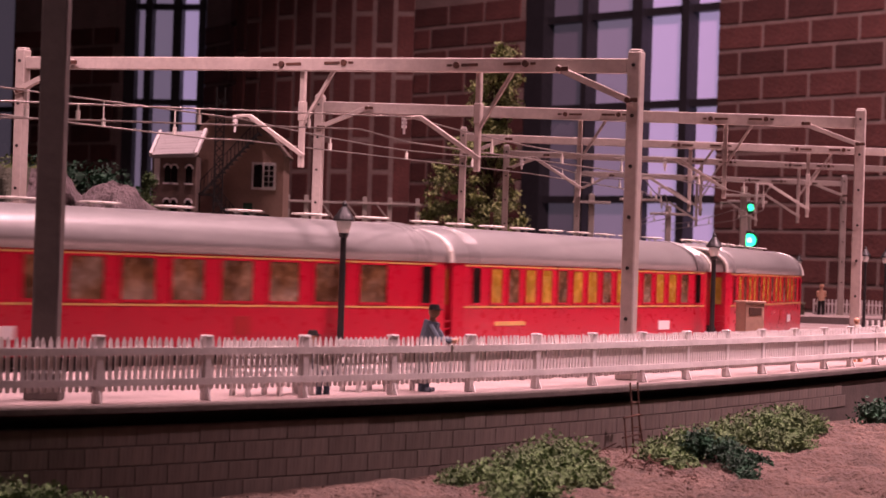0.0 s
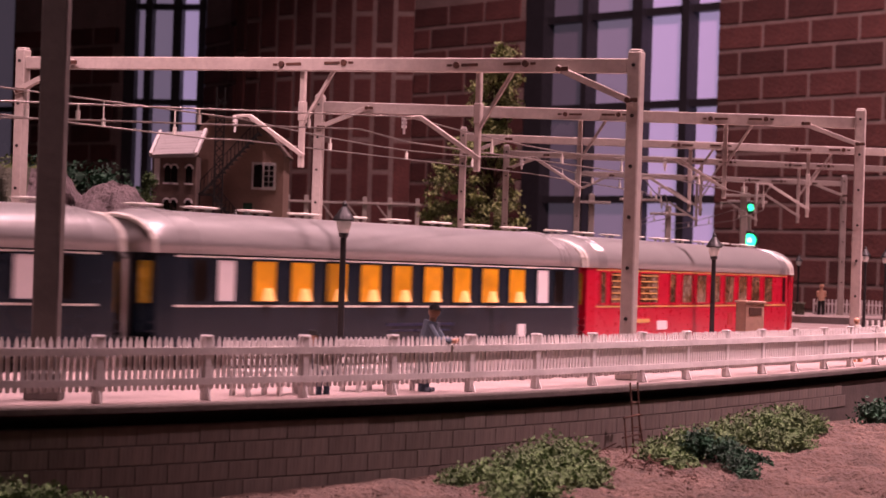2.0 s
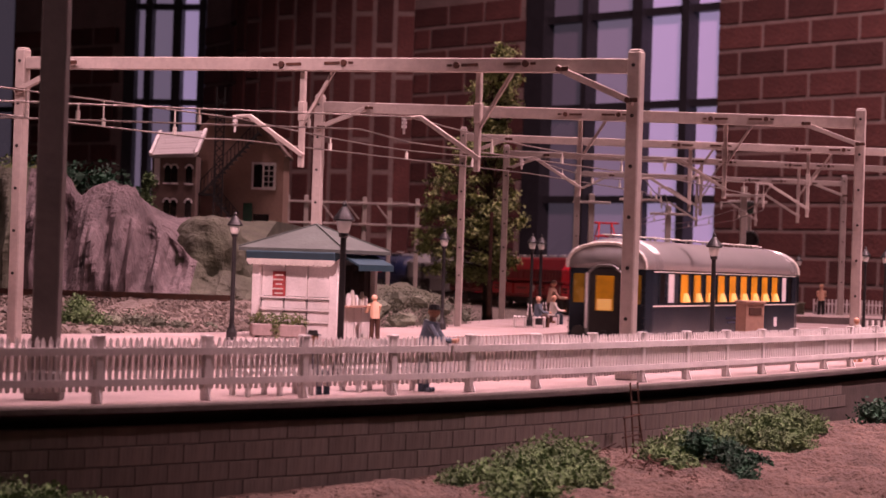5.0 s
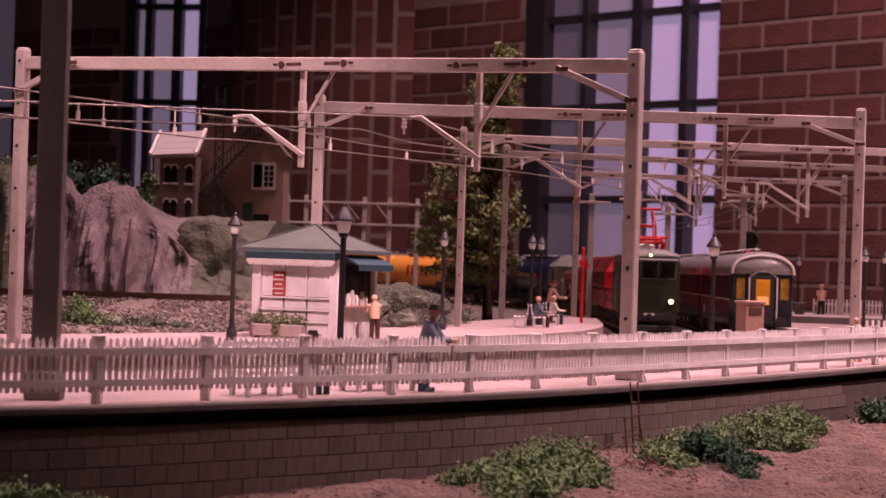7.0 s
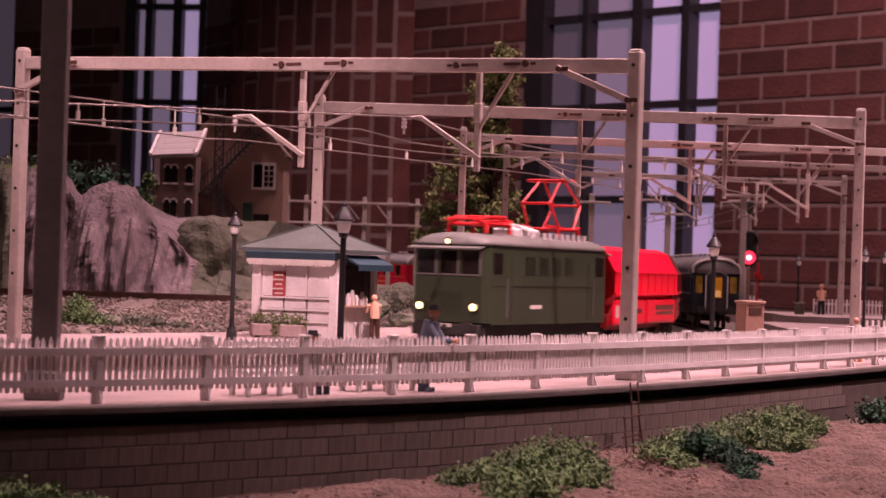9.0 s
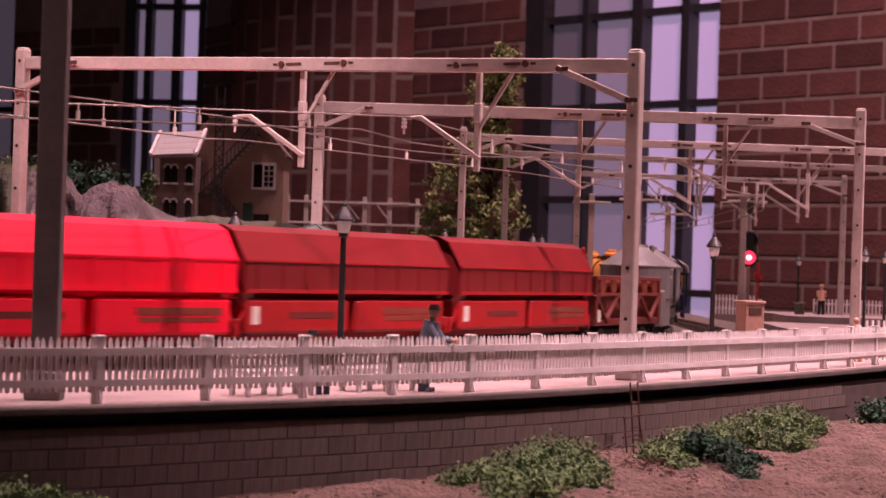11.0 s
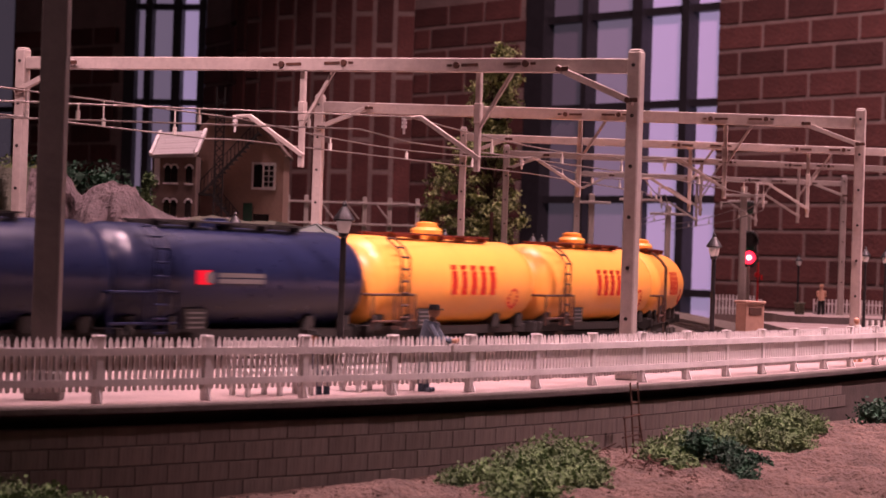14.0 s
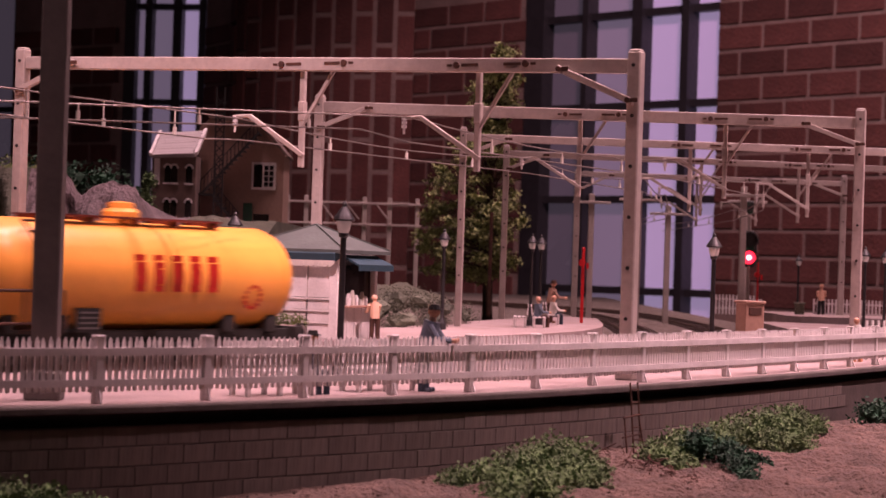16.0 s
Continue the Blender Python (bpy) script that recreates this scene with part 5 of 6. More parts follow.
def coach(name, label, skin, L, panes, band=None, louvres=()):
    """panes: (x, width, material) on both long sides."""
    ob = thing(name, label, "railway coach", group="passenger train")
    W = 1.42
    h = L / 2

    def ring(x, sc=1.0):
        return [(x, -W * sc, .82), (x, -W * sc, 3.18), (x, W * sc, 3.18), (x, W * sc, .82)]
    bm = bmesh.new()
    loft(bm, [ring(-h, .93), ring(-h + .5), ring(h - .5), ring(h, .93)])
    body = part("body", bm, skin, ob)

    def arc(x, k, drop):
        return [(x, W * 1.02 * k * math.cos(a), 3.16 + (1.0 * math.sin(a) ** .75 if 0 < a < math.pi else 0) * (1 - drop)) for a in np.linspace(math.pi, 0, 15)]
    bm = bmesh.new()
    loft(bm, [arc(-h - .12, .93, .2), arc(-h + .1, .96, .1), arc(-h + .6, 1, .0), arc(h - .6, 1, .0), arc(h - .1, .96, .1), arc(h + .12, .93, .2)])
    rf = part("roof", bm, M["silver"], ob, smooth=True)
    for sx in (-1, 1):
        bm = bmesh.new()
        rim = arc(sx * (h + .13), .95, .17)
        for p, q in zip(rim, rim[1:]):
            rod(bm, p, q, .06, 6)
        part("rim", bm, M["cream"], rf, "pale rim round the roof end")
        for dx in (.75, 1.0, 1.25):
            bm = bmesh.new()
            seam = arc(sx * (h - dx), 1.004, -.006)
            for p, q in zip(seam, seam[1:]):
                rod(bm, p, q, .022, 5)
            part("seam", bm, M["silver"], rf)
    for k in range(9):
        bm = bmesh.new()
        x = -h + 1.2 + k * (L - 2.4) / 8
        for dx in (-.25, .25):
            rod(bm, (x + dx, .3, 4.0), (x + dx, .3, 4.26), .05, 6)
        box(bm, (x, .3, 4.28), (.86, .42, .06), None, .02)
        part("roof_vent", bm, M["cream"], ob)
    for z, w in ((1.97, .05), (3.10, .045)):
        bm = bmesh.new()
        for y in (W + .006, -W - .006):
            box(bm, (0, y, z), (L - 1.0, .02, w))
        part("waist_line", bm, band or M["gold"], ob)
    for x, w, mt in panes:
        for sy in (-1, 1):
            bm = bmesh.new()
            box(bm, (x, sy * (W + .004), 2.56), (w, .03, .98), None, .01)
            p = part("window", bm, M[mt if sy < 0 else "pane_dark"], ob)
            bm = bmesh.new()
            y = sy * (W + .012)
            box(bm, (x, y, 3.06), (w + .1, .04, .05))
            box(bm, (x, y, 2.06), (w + .1, .05, .05))
            for s2 in (-1, 1):
                box(bm, (x + s2 * (w / 2 + .03), y, 2.56), (.045, .04, 1.0))
            part("window_frame", bm, skin, p)
            if mt == "amber" and sy < 0:
                bm = bmesh.new()
                lathe(bm, [(.22, 0), (.12, .30)], 8, (x + .1, sy * (W + .0), 2.1))
                part("table_lamp", bm, M["lampshade"], p)
    for x, w in louvres:
        for sy in (-1, 1):
            bm = bmesh.new()
            for k in range(5):
                box(bm, (x, sy * (W + .02), 2.2 + k * .19), (w, .05, .04))
            part("louvre", bm, M["gold"], ob)
    for sx in (-1, 1):
        bm = bmesh.new()
        box(bm, (sx * (h + .06), 0, 2.05), (.32, 1.15, 2.3), None, .06)
        g = part("gangway", bm, M["dark"], ob)
        bm = bmesh.new()
        box(bm, (sx * (h + .225), 0, 2.35), (.02, .62, 1.15), None, .008)
        dp = part("door_pane", bm, M["amber"], g)
        # glowing plate added to make the lower door pane paler
        bm = bmesh.new()
        box(bm, (sx * (h + .238), 0, 1.98), (.015, .5, .36), None, .005)
        part("notice", bm, M["lampshade"], dp, "paler glowing lower part of the door pane")
        bm = bmesh.new()
        for y0, y1, z0, z1 in ((-.6, -.6, 1.0, 3.0), (.6, .6, 1.0, 3.0), (-.6, -.25, 3.0, 3.25), (.6, .25, 3.0, 3.25), (-.25, .25, 3.25, 3.25)):
            rod(bm, (sx * (h + .2), y0, z0), (sx * (h + .2), y1, z1), .05, 6)
        part("gangway_frame", bm, M["grey"], g)
        for y in (-.98, .98):
            bm = bmesh.new()
            box(bm, (sx * (h + .012), y, 2.5), (.02, .38, .95), None, .005)
            part("end_window", bm, M["amber_dim"], ob)
        for y in (-.62, .62):
            bm = bmesh.new()
            rod(bm, (sx * (h + .28), y, 1.2), (sx * (h + .28), y, 3.0), .035, 6)
            part("handrail", bm, M["white"], ob)
        bm = bmesh.new()
        for k in range(4):
            box(bm, (sx * (h + .1), 1.05, 1.0 + k * .2), (.1, .5, .04))
            box(bm, (sx * (h + .1), -1.05, 1.0 + k * .2), (.1, .5, .04))
        part("steps", bm, skin, ob)
    bm = bmesh.new()
    box(bm, (0, 0, .72), (L * .5, 1.9, .35), None, .03)
    box(bm, (-1.5, 0, .55), (2.2, 2.3, .5), None, .04)
    part("underframe", bm, M["dark"], ob)
    for x in (-h + 3.0, h - 3.0):
        bogie(ob, x)
    buffers(ob, L)
    return ob


def side_plate(ob, x, z, w, hgt, mt, y, name="plate", label=""):
    for sy in (-1, 1):
        bm = bmesh.new()
        box(bm, (x, sy * y, z), (w, .016, hgt), None, .003)
        part(name, bm, mt, ob, label)


def gear(ob, L):
    """Dark block and cylinders added between the bogies to darken the gap under a wagon."""
    bm = bmesh.new()
    box(bm, (0, 0, .62), (L - 1.4, 1.5, .5), None, .05)
    rod(bm, (-L * .16, .6, .5), (L * .12, .6, .5), .22, 10)
    rod(bm, (-L * .12, -.6, .5), (L * .16, -.6, .5), .22, 10)
    part("brake_gear", bm, M["dark"], ob)


def hopper(label, L, skin, frame_mt):
    ob = thing("hopper_wagon", label, "hopper wagon", group="freight train")
    h = L / 2
    bm = bmesh.new()
    prof = [(-1.1, 1.05), (-1.42, 2.25), (-1.42, 3.05), (-.95, 3.85), (-.55, 4.02), (.55, 4.02), (.95, 3.85), (1.42, 3.05), (1.42, 2.25), (1.1, 1.05)]
    loft(bm, [[(-h + .9, y * .96, z) for y, z in prof], [(-h + .35, y, max(z, 2.0)) for y, z in prof], [(h - .35, y, max(z, 2.0)) for y, z in prof], [(h - .9, y * .96, z) for y, z in prof]])
    part("body", bm, skin, ob)
    bm = bmesh.new()
    for sy in (-1, 1):
        box(bm, (0, sy * 1.44, 2.22), (L - .7, .07, .1))
        box(bm, (0, sy * 1.44, 3.05), (L - .7, .05, .06))
    part("ledge", bm, M["hopper_frame"] if skin is M["hopper"] else skin, ob)
    for sx in (-1, 1):
        bm = bmesh.new()
        box(bm, (sx * L * .235, 0, 1.52), (L * .44, 2.78, .98), None, .08)
        part("chute_panel", bm, frame_mt, ob)
    for k in range(9):
        bm = bmesh.new()
        x = -h + .9 + k * (L - 1.8) / 8
        for sy in (-1, 1):
            box(bm, (x, sy * 1.43, 2.64), (.07, .05, .78))
        part("rib", bm, skin, ob)
    bm = bmesh.new()
    box(bm, (0, 0, .92), (L, 1.7, .2), None, .02)
    for sx in (-1, 1):
        box(bm, (sx * (h - .1), 0, 1.2), (.16, 2.5, .5), None, .02)
        beam(bm, (sx * (h - .2), 1.2, 1.2), (sx * (h - .9), 1.3, 2.2), .08, .08)
        beam(bm, (sx * (h - .2), -1.2, 1.2), (sx * (h - .9), -1.3, 2.2), .08, .08)
    part("underframe", bm, M["hopper_frame"], ob)
    gear(ob, L)
    side_plate(ob, -L * .28, 1.66, L * .28, .2, M["copper"], 1.395, "lettering", "row of illegible pale lettering")
    side_plate(ob, -L * .28, 1.44, L * .26, .13, M["copper"], 1.395, "lettering", "row of illegible pale lettering")
    side_plate(ob, L * .18, 1.55, L * .20, .18, M["brown"], 1.395, "lettering", "dark illegible marking")
    side_plate(ob, L * .42, 1.55, .35, .5, M["cream"], 1.395, "data_panel", "pale data panel")
    for x in (-h + 1.9, h - 1.9):
        bogie(ob, x, wb=1.8)
    buffers(ob, L)
    return ob


def tank(label, L, skin, accent, r=1.41, style="orange"):
    ob = thing("tank_wagon", label, "tank wagon", group="freight train")
    h = L / 2 - .12
    zc = 2.54
    bm = bmesh.new()
    rings = []
    for x, k in ((-h, .25), (-h + .06, .55), (-h + .2, .78), (-h + .45, .93), (-h + .8, 1), (h - .8, 1), (h - .45, .93), (h - .2, .78), (h - .06, .55), (h, .25)):
        rings.append([(x, r * k * math.cos(a), zc + r * k * math.sin(a)) for a in np.linspace(0, 2 * math.pi, 28, endpoint=False)])
    loft(bm, rings)
    part("barrel", bm, skin, ob, smooth=True)
    for x in (-h + .85, h - .85, 0):
        bm = bmesh.new()
        ra = [[(x + dx, (r + .012) * math.cos(a), zc + (r + .012) * math.sin(a)) for a in np.linspace(0, 2 * math.pi, 28, endpoint=False)] for dx in (-.05, .05)]
        loft(bm, ra, caps=False)
        part("band", bm, skin, ob, smooth=True)
    bm = bmesh.new()
    k = 1.0 if style == "orange" else .45
    lathe(bm, [(.5, -.2), (.5, .26 * k), (.42, .34 * k), (.34, .36 * k), (.34, .5 * k), (.15, .54 * k)], 16, (.2, 0, zc + r))
    part("dome", bm, skin, ob)
    bm = bmesh.new()
    for y in (-.5, .5):
        box(bm, (.2, y, zc + r + .1), (L * .55, .3, .05))
    for k in range(5):
        x = .2 + (k - 2) * L * .13
        box(bm, (x, 0, zc + r + .02), (.06, 1.3, .16))
    part("walkway", bm, M["brown"] if style == "orange" else M["dark"], ob, "dark walkway along the top")
    lad = M["rust"] if style == "orange" else M["tank_blue"]
    for sy in (-1, 1):
        bm = bmesh.new()
        x = h - 1.5
        pts = [(sy * (r + .1), z) for z in np.linspace(1.1, zc + .75, 7)] + [(sy * (r - .12), zc + 1.05), (sy * .95, zc + 1.32)]
        for dx in (-.24, .24):
            for p, q in zip(pts, pts[1:]):
                rod(bm, (x + dx, *p), (x + dx, *q), .035, 6)
        for p in pts:
            rod(bm, (x - .24, *p), (x + .24, *p), .035, 6)
        part("ladder", bm, lad, ob, "side ladder over the barrel")
    bm = bmesh.new()
    for sy in (-1, 1):
        for z in (1.35, 2.15):
            rod(bm, (h - 2.2, sy * 1.46, z), (h + .3, sy * 1.46, z), .04, 6)
        for x in (h - 2.2, h - 1.0, h + .3):
            rod(bm, (x, sy * 1.46, 1.1), (x, sy * 1.46, 2.15), .04, 6)
    rod(bm, (h + .3, -1.46, 2.15), (h + .3, 1.46, 2.15), .04, 6)
    part("railing", bm, lad, ob, "platform railing at the end")
    bm = bmesh.new()
    for y in (-.75, .75):
        box(bm, (0, y, 1.02), (L - .2, .18, .3), None, .02)
    for x in (-h + .9, h - .9, -h + 2.6, h - 2.6):
        box(bm, (x, 0, 1.3), (.4, 2.1, .5), None, .05)
    for sx in (-1, 1):
        box(bm, (sx * (L / 2 - .1), 0, 1.05), (.14, 2.4, .36), None, .02)
    part("underframe", bm, M["dark"], ob)
    gear(ob, L)
    for sy in (-1, 1):
        bm = bmesh.new()
        box(bm, (L * .2, sy * 1.18, 1.42), (.85, .04, .6), None, .005)
        dp = part("data_panel", bm, M["dark"], ob, "dark panel with pale data lines")
        for q in range(4):
            bm = bmesh.new()
            box(bm, (L * .2, sy * 1.205, 1.22 + q * .13), (.7, .015, .05))
            part("data_line", bm, M["grey"], dp)
    bm = bmesh.new()
    if style == "orange":
        # five block marks where the company name stands
        for sy in (-1, 1):
            for k in range(5):
                x = -sy * (k - 2) * .66 - .6
                for z in np.linspace(-.38, .38, 5):
                    y = sy * (math.sqrt(r * r - (z + .1) ** 2) + .006)
                    box(bm, (x, y, zc + .1 + z), (.36, .02, .195))
        part("name_mark", bm, accent, ob, "red block marks in place of a company name")
        bm = bmesh.new()
        for sy in (-1, 1):
            a = -.36
            c = Vector((-L * .31, sy * (r * math.cos(a) + .01), zc + r * math.sin(a)))
            for t in np.linspace(0, 2 * math.pi, 14)[:-1]:
                p = c + Vector((.3 * math.cos(t), sy * .06 * math.sin(t), .3 * math.sin(t)))
                box(bm, p, (.09, .03, .09))
        part("round_emblem", bm, accent, ob, "round red outline emblem")
    else:
        for sy in (-1, 1):
            box(bm, (2.2, sy * (r + .004), zc + .02), (.62, .02, .38))
        part("red_emblem", bm, M["hopper_lit"], ob, "red rectangle emblem")
        bm = bmesh.new()
        for sy in (-1, 1):
            rod(bm, (1.98, sy * (r - .01), zc + .02), (1.98, sy * (r + .03), zc + .02), .16, 12)
            box(bm, (.65, sy * (r + .004), zc + .09), (1.9, .02, .12))
            box(bm, (.65, sy * (r + .004), zc - .07), (1.9, .02, .12))
        part("name_bar", bm, M["grey"], ob, "pale bar in place of a company name")
    for x in (-h + 1.7, h - 1.7):
        bogie(ob, x, wb=1.8)
    buffers(ob, L)
    return ob


def low_wagon(L):
    ob = thing("low_wagon", "brown red low hopper wagon with trussed sides and round loads", "freight wagon", group="freight train")
    h = L / 2
    bm = bmesh.new()
    box(bm, (0, 0, 1.15), (L, 2.5, .25), None, .03)
    for sx in (-1, 1):
        box(bm, (sx * (h - .12), 0, 2.05), (.2, 2.6, 1.7), None, .03)
    box(bm, (0, 0, 1.9), (L - .4, 1.7, 1.3), None, .1)
    part("body", bm, M["brown"], ob)
    bm = bmesh.new()
    for sy in (-1, 1):
        for z in (2.8, 2.2):
            box(bm, (0, sy * 1.25, z), (L, .12, .12))
        n = 6
        for k in range(n):
            x0, x1 = -h + L * k / n, -h + L * (k + 1) / n
            z0, z1 = (1.2, 2.2) if k % 2 else (2.2, 1.2)
            beam(bm, (x0, sy * 1.25, z0), (x1, sy * 1.25, z1), .14, .14)
    part("truss", bm, M["brown"], ob)
    for k in range(6):
        bm = bmesh.new()
        x = -h + .8 + k * (L - 1.6) / 5
        rod(bm, (x, -1.28, 2.5), (x, 1.28, 2.5), .34, 16)
        part("round_load", bm, M["copper"], ob)
    gear(ob, L)
    side_plate(ob, -.2, 1.95, .55, .45, M["cream"], 1.34, "data_panel", "pale data panel")
    side_plate(ob, h - .25, 1.4, .3, .45, M["cream"], 1.34, "data_panel")
    for x in (-h + 1.4, h - 1.4):
        bogie(ob, x, wb=1.4)
    buffers(ob, L)
    return ob


def silo_wagon(L):
    ob = thing("silo_wagon", "grey twin silo wagon with conical tops", "silo wagon", group="freight train")
    h = L / 2
    for sx in (-1, 1):
        bm = bmesh.new()
        lathe(bm, [(.5, 1.05), (1.44, 1.95), (1.48, 2.0), (1.48, 3.28), (1.52, 3.3), (1.52, 3.36), (1.44, 3.4), (.45, 4.12), (.42, 4.2), (.2, 4.24)], 26, (sx * 1.9, 0, 0))
        part("silo", bm, M["grey"], ob)
    bm = bmesh.new()
    box(bm, (0, 0, 2.62), (3.6, 2.8, 1.3), None, .05)
    box(bm, (0, 0, 3.7), (1.0, .8, .5), None, .08)
    for sx in (-1, 1):
        for k in range(3):
            rod(bm, (sx * (1.2 + k * .4), .3, 3.8), (sx * (1.2 + k * .4), .3, 4.25 - .08 * k), .1, 8)
    part("saddle", bm, M["grey"], ob)
    bm = bmesh.new()
    box(bm, (0, 0, 1.0), (L, 2.2, .3), None, .03)
    part("underframe", bm, M["dark"], ob)
    bm = bmesh.new()
    box(bm, (2.2, 0, 1.62), (2.9, 2.74, 1.5), None, .06)
    part("skirt", bm, M["grey"], ob)
    bm = bmesh.new()
    box(bm, (-1.3, 0, 1.6), (4.2, 1.7, 1.0), None, .08)
    part("discharge_gear", bm, M["dark"], ob)
    for sx in (-1, 1):
        bm = bmesh.new()
        box(bm, (sx * (h - .2), 0, 1.5), (.15, 2.3, .8), None, .02)
        part("end_plate", bm, M["dark"], ob)
        for sy in (-1, 1):
            bm = bmesh.new()
            beam(bm, (sx * (h - .2), sy * 1.1, 1.1), (sx * 1.9, sy * 1.2, 2.3), .1, .1)
            part("strut", bm, M["dark"], ob)
    for sy in (-1, 1):
        bm = bmesh.new()
        box(bm, (-.15, sy * 1.45, 2.55), (.42, .1, 1.5), None, .02)
        part("ladder_panel", bm, M["dark"], ob)
        for k in range(4):
            bm = bmesh.new()
            box(bm, (-.9 - .55 * k, sy * 1.05, 1.35), (.3, .3, .5), None, .05)
            part("valve", bm, M["bogie"], ob)
    gear(ob, L)
    side_plate(ob, 1.4, 2.9, .6, .1, M["cream"], 1.43, "data_panel")
    side_plate(ob, h - .5, 1.4, .3, .6, M["cream"], 1.2, "data_panel", "pale data panel")
    for x in (-h + 1.4, h - 1.4):
        bogie(ob, x, wb=1.6)
    buffers(ob, L)
    return ob


def pantograph(parent, x, up):
    bm = bmesh.new()
    z0 = 4.42
    for sx in (-1, 1):
        for sy in (-1, 1):
            rod(bm, (x + sx * .9, sy * .7, z0 - .2), (x + sx * .9, sy * .7, z0 + .1), .08, 8)
            rod(bm, (x + sx * 1.5, sy * .5, z0 + .22), (x, sy * .62, z0 + .14), .045, 6)
            rod(bm, (x - sx * .9, sy * .7, z0 + .1), (x + sx * .9, sy * .7, z0 + .1), .05, 6)
            rod(bm, (x + .9, sy * .7, z0 + .1), (x - .9, sy * .7, z0 + .1), .05, 6)
            k = (x + sx * 1.35, sy * .55, z0 + up * .5 + .08)
            rod(bm, (x + sx * .6, sy * .62, z0 + .1), k, .05, 6)
            rod(bm, k, (x + sx * .15, sy * .4, z0 + up), .045, 6)
        rod(bm, (x + sx * .2, -.9, z0 + up), (x + sx * .2, .9, z0 + up), .06, 6)
        rod(bm, (x + sx * 1.35, -.55, z0 + up * .5 + .08), (x + sx * 1.35, .55, z0 + up * .5 + .08), .05, 6)
        rod(bm, (x + sx * .9, -.7, z0 + .1), (x + sx * .9, .7, z0 + .1), .05, 6)
    part("pantograph", bm, M["signal_red"], parent, "red pantograph")


def locomotive(L):
    ob = thing("electric_locomotive", "olive green electric locomotive with red pantographs and lit lamps", "locomotive", group="freight train")
    h = L / 2
    W = 1.42
    bm = bmesh.new()

    def ring(x, w, z1):
        return [(x, -w, 1.22), (x, -w, 2.8), (x, -w * .97, z1), (x, w * .97, z1), (x, w, 2.8), (x, w, 1.22)]
    loft(bm, [ring(-h, W * .88, 3.6), ring(-h + .3, W, 3.85), ring(h - .3, W, 3.85), ring(h, W * .88, 3.6)])
    part("body", bm, M["loco_green"], ob)
    bm = bmesh.new()

    def cap(x, k, top):
        return [(x, W * 1.02 * k * math.cos(a), 3.8 + top * math.sin(a)) for a in np.linspace(math.pi, 0, 11)]
    loft(bm, [cap(-h - .12, .9, .18), cap(-h + .4, 1, .42), cap(h - .4, 1, .42), cap(h + .12, .9, .18)])
    part("roof", bm, M["loco_roof"], ob, smooth=True)
    for sx in (-1, 1):
        for y in (-.82, 0, .82):
            bm = bmesh.new()
            box(bm, (sx * (h - .06), y, 3.2), (.14, .66, .78), None, .02)
            cw = part("cab_window", bm, M["pane_dark"], ob, "dark cab window")
            bm = bmesh.new()
            box(bm, (sx * (h + .0), y, 2.8), (.1, .74, .05))
            box(bm, (sx * (h + .0), y + .36, 3.2), (.08, .05, .8))
            part("window_frame", bm, M["grey"], cw)
        for sy in (-1, 1):
            bm = bmesh.new()
            box(bm, (sx * (h - .85), sy * (W - .01), 3.2), (.66, .06, .72), None, .02)
            part("cab_window", bm, M["pane_dark"], ob, "dark cab window")
            bm = bmesh.new()
            rod(bm, (sx * (h - 1.5), sy * (W + .05), 1.4), (sx * (h - 1.5), sy * (W + .05), 2.7), .025, 6)
            part("handrail", bm, M["grey"], ob)
            bm = bmesh.new()
            box(bm, (sx * (h - 1.9), sy * (W + .006), 2.3), (.03, .02, 2.1))
            part("door_seam", bm, M["dark"], ob)
    bm = bmesh.new()
    for sx in (-1, 1):
        box(bm, (sx * (h + .2), 0, 3.70), (.62, 2.62, .07), Euler((0, sx * .14, 0)).to_matrix(), .015)
    part("visor", bm, M["loco_roof"], ob)
    bm = bmesh.new()
    for sx in (-1, 1):
        for k in range(8):
            box(bm, (sx * (h - .02), 0, 1.55 + k * .1), (.1, 1.1, .035))
    for sy in (-1, 1):
        for x in (-1.6, -.5, .6, 1.7):
            for k in range(6):
                box(bm, (x, sy * (W + .005), 2.9 + k * .11), (.8, .05, .04))
        box(bm, (0, sy * (W + .01), 2.5), (L - .8, .04, .06))
        box(bm, (0, sy * (W + .01), 1.2), (L - .8, .04, .08))
    part("grille", bm, M["loco_green"], ob)
    lamp_on = mat("headlamp", (1.0, 0.74, 0.36), 0.3, var=0.02, bump=0, emit=3.0)
    for sx in (-1, 1):
        for y, z, r in ((-1.0, 1.74, .12), (1.0, 1.74, .12), (0, 3.9, .08)):
            bm = bmesh.new()
            rod(bm, (sx * (h - .12), y, z), (sx * (h + .1), y, z), r + .06, 14)
            q = part("lamp_housing", bm, M["dark"], ob)
            bm = bmesh.new()
            rod(bm, (sx * (h + .08), y, z), (sx * (h + .13), y, z), r, 14)
            part("headlamp", bm, lamp_on if sx > 0 else M["pane_dark"], q, "lit warm headlamp" if sx > 0 else "")
    bm = bmesh.new()
    box(bm, (0, 0, .9), (L - .5, 2.5, .62), None, .05)
    for sx in (-1, 1):
        box(bm, (sx * (h + .08), 0, .98), (.18, 2.5, .38), None, .03)
        box(bm, (sx * (h + .1), 0, .45), (.12, 2.2, .3), None, .05)
    part("underframe", bm, M["dark"], ob)
    side_plate(ob, 1.2, 1.75, .9, .14, M["cream"], W + .004, "number_bar", "small pale bar in place of a number")
    bm = bmesh.new()
    box(bm, (h + .18, 0, 1.12), (.02, .5, .12))
    part("number_bar", bm, M["cream"], ob)
    bm = bmesh.new()
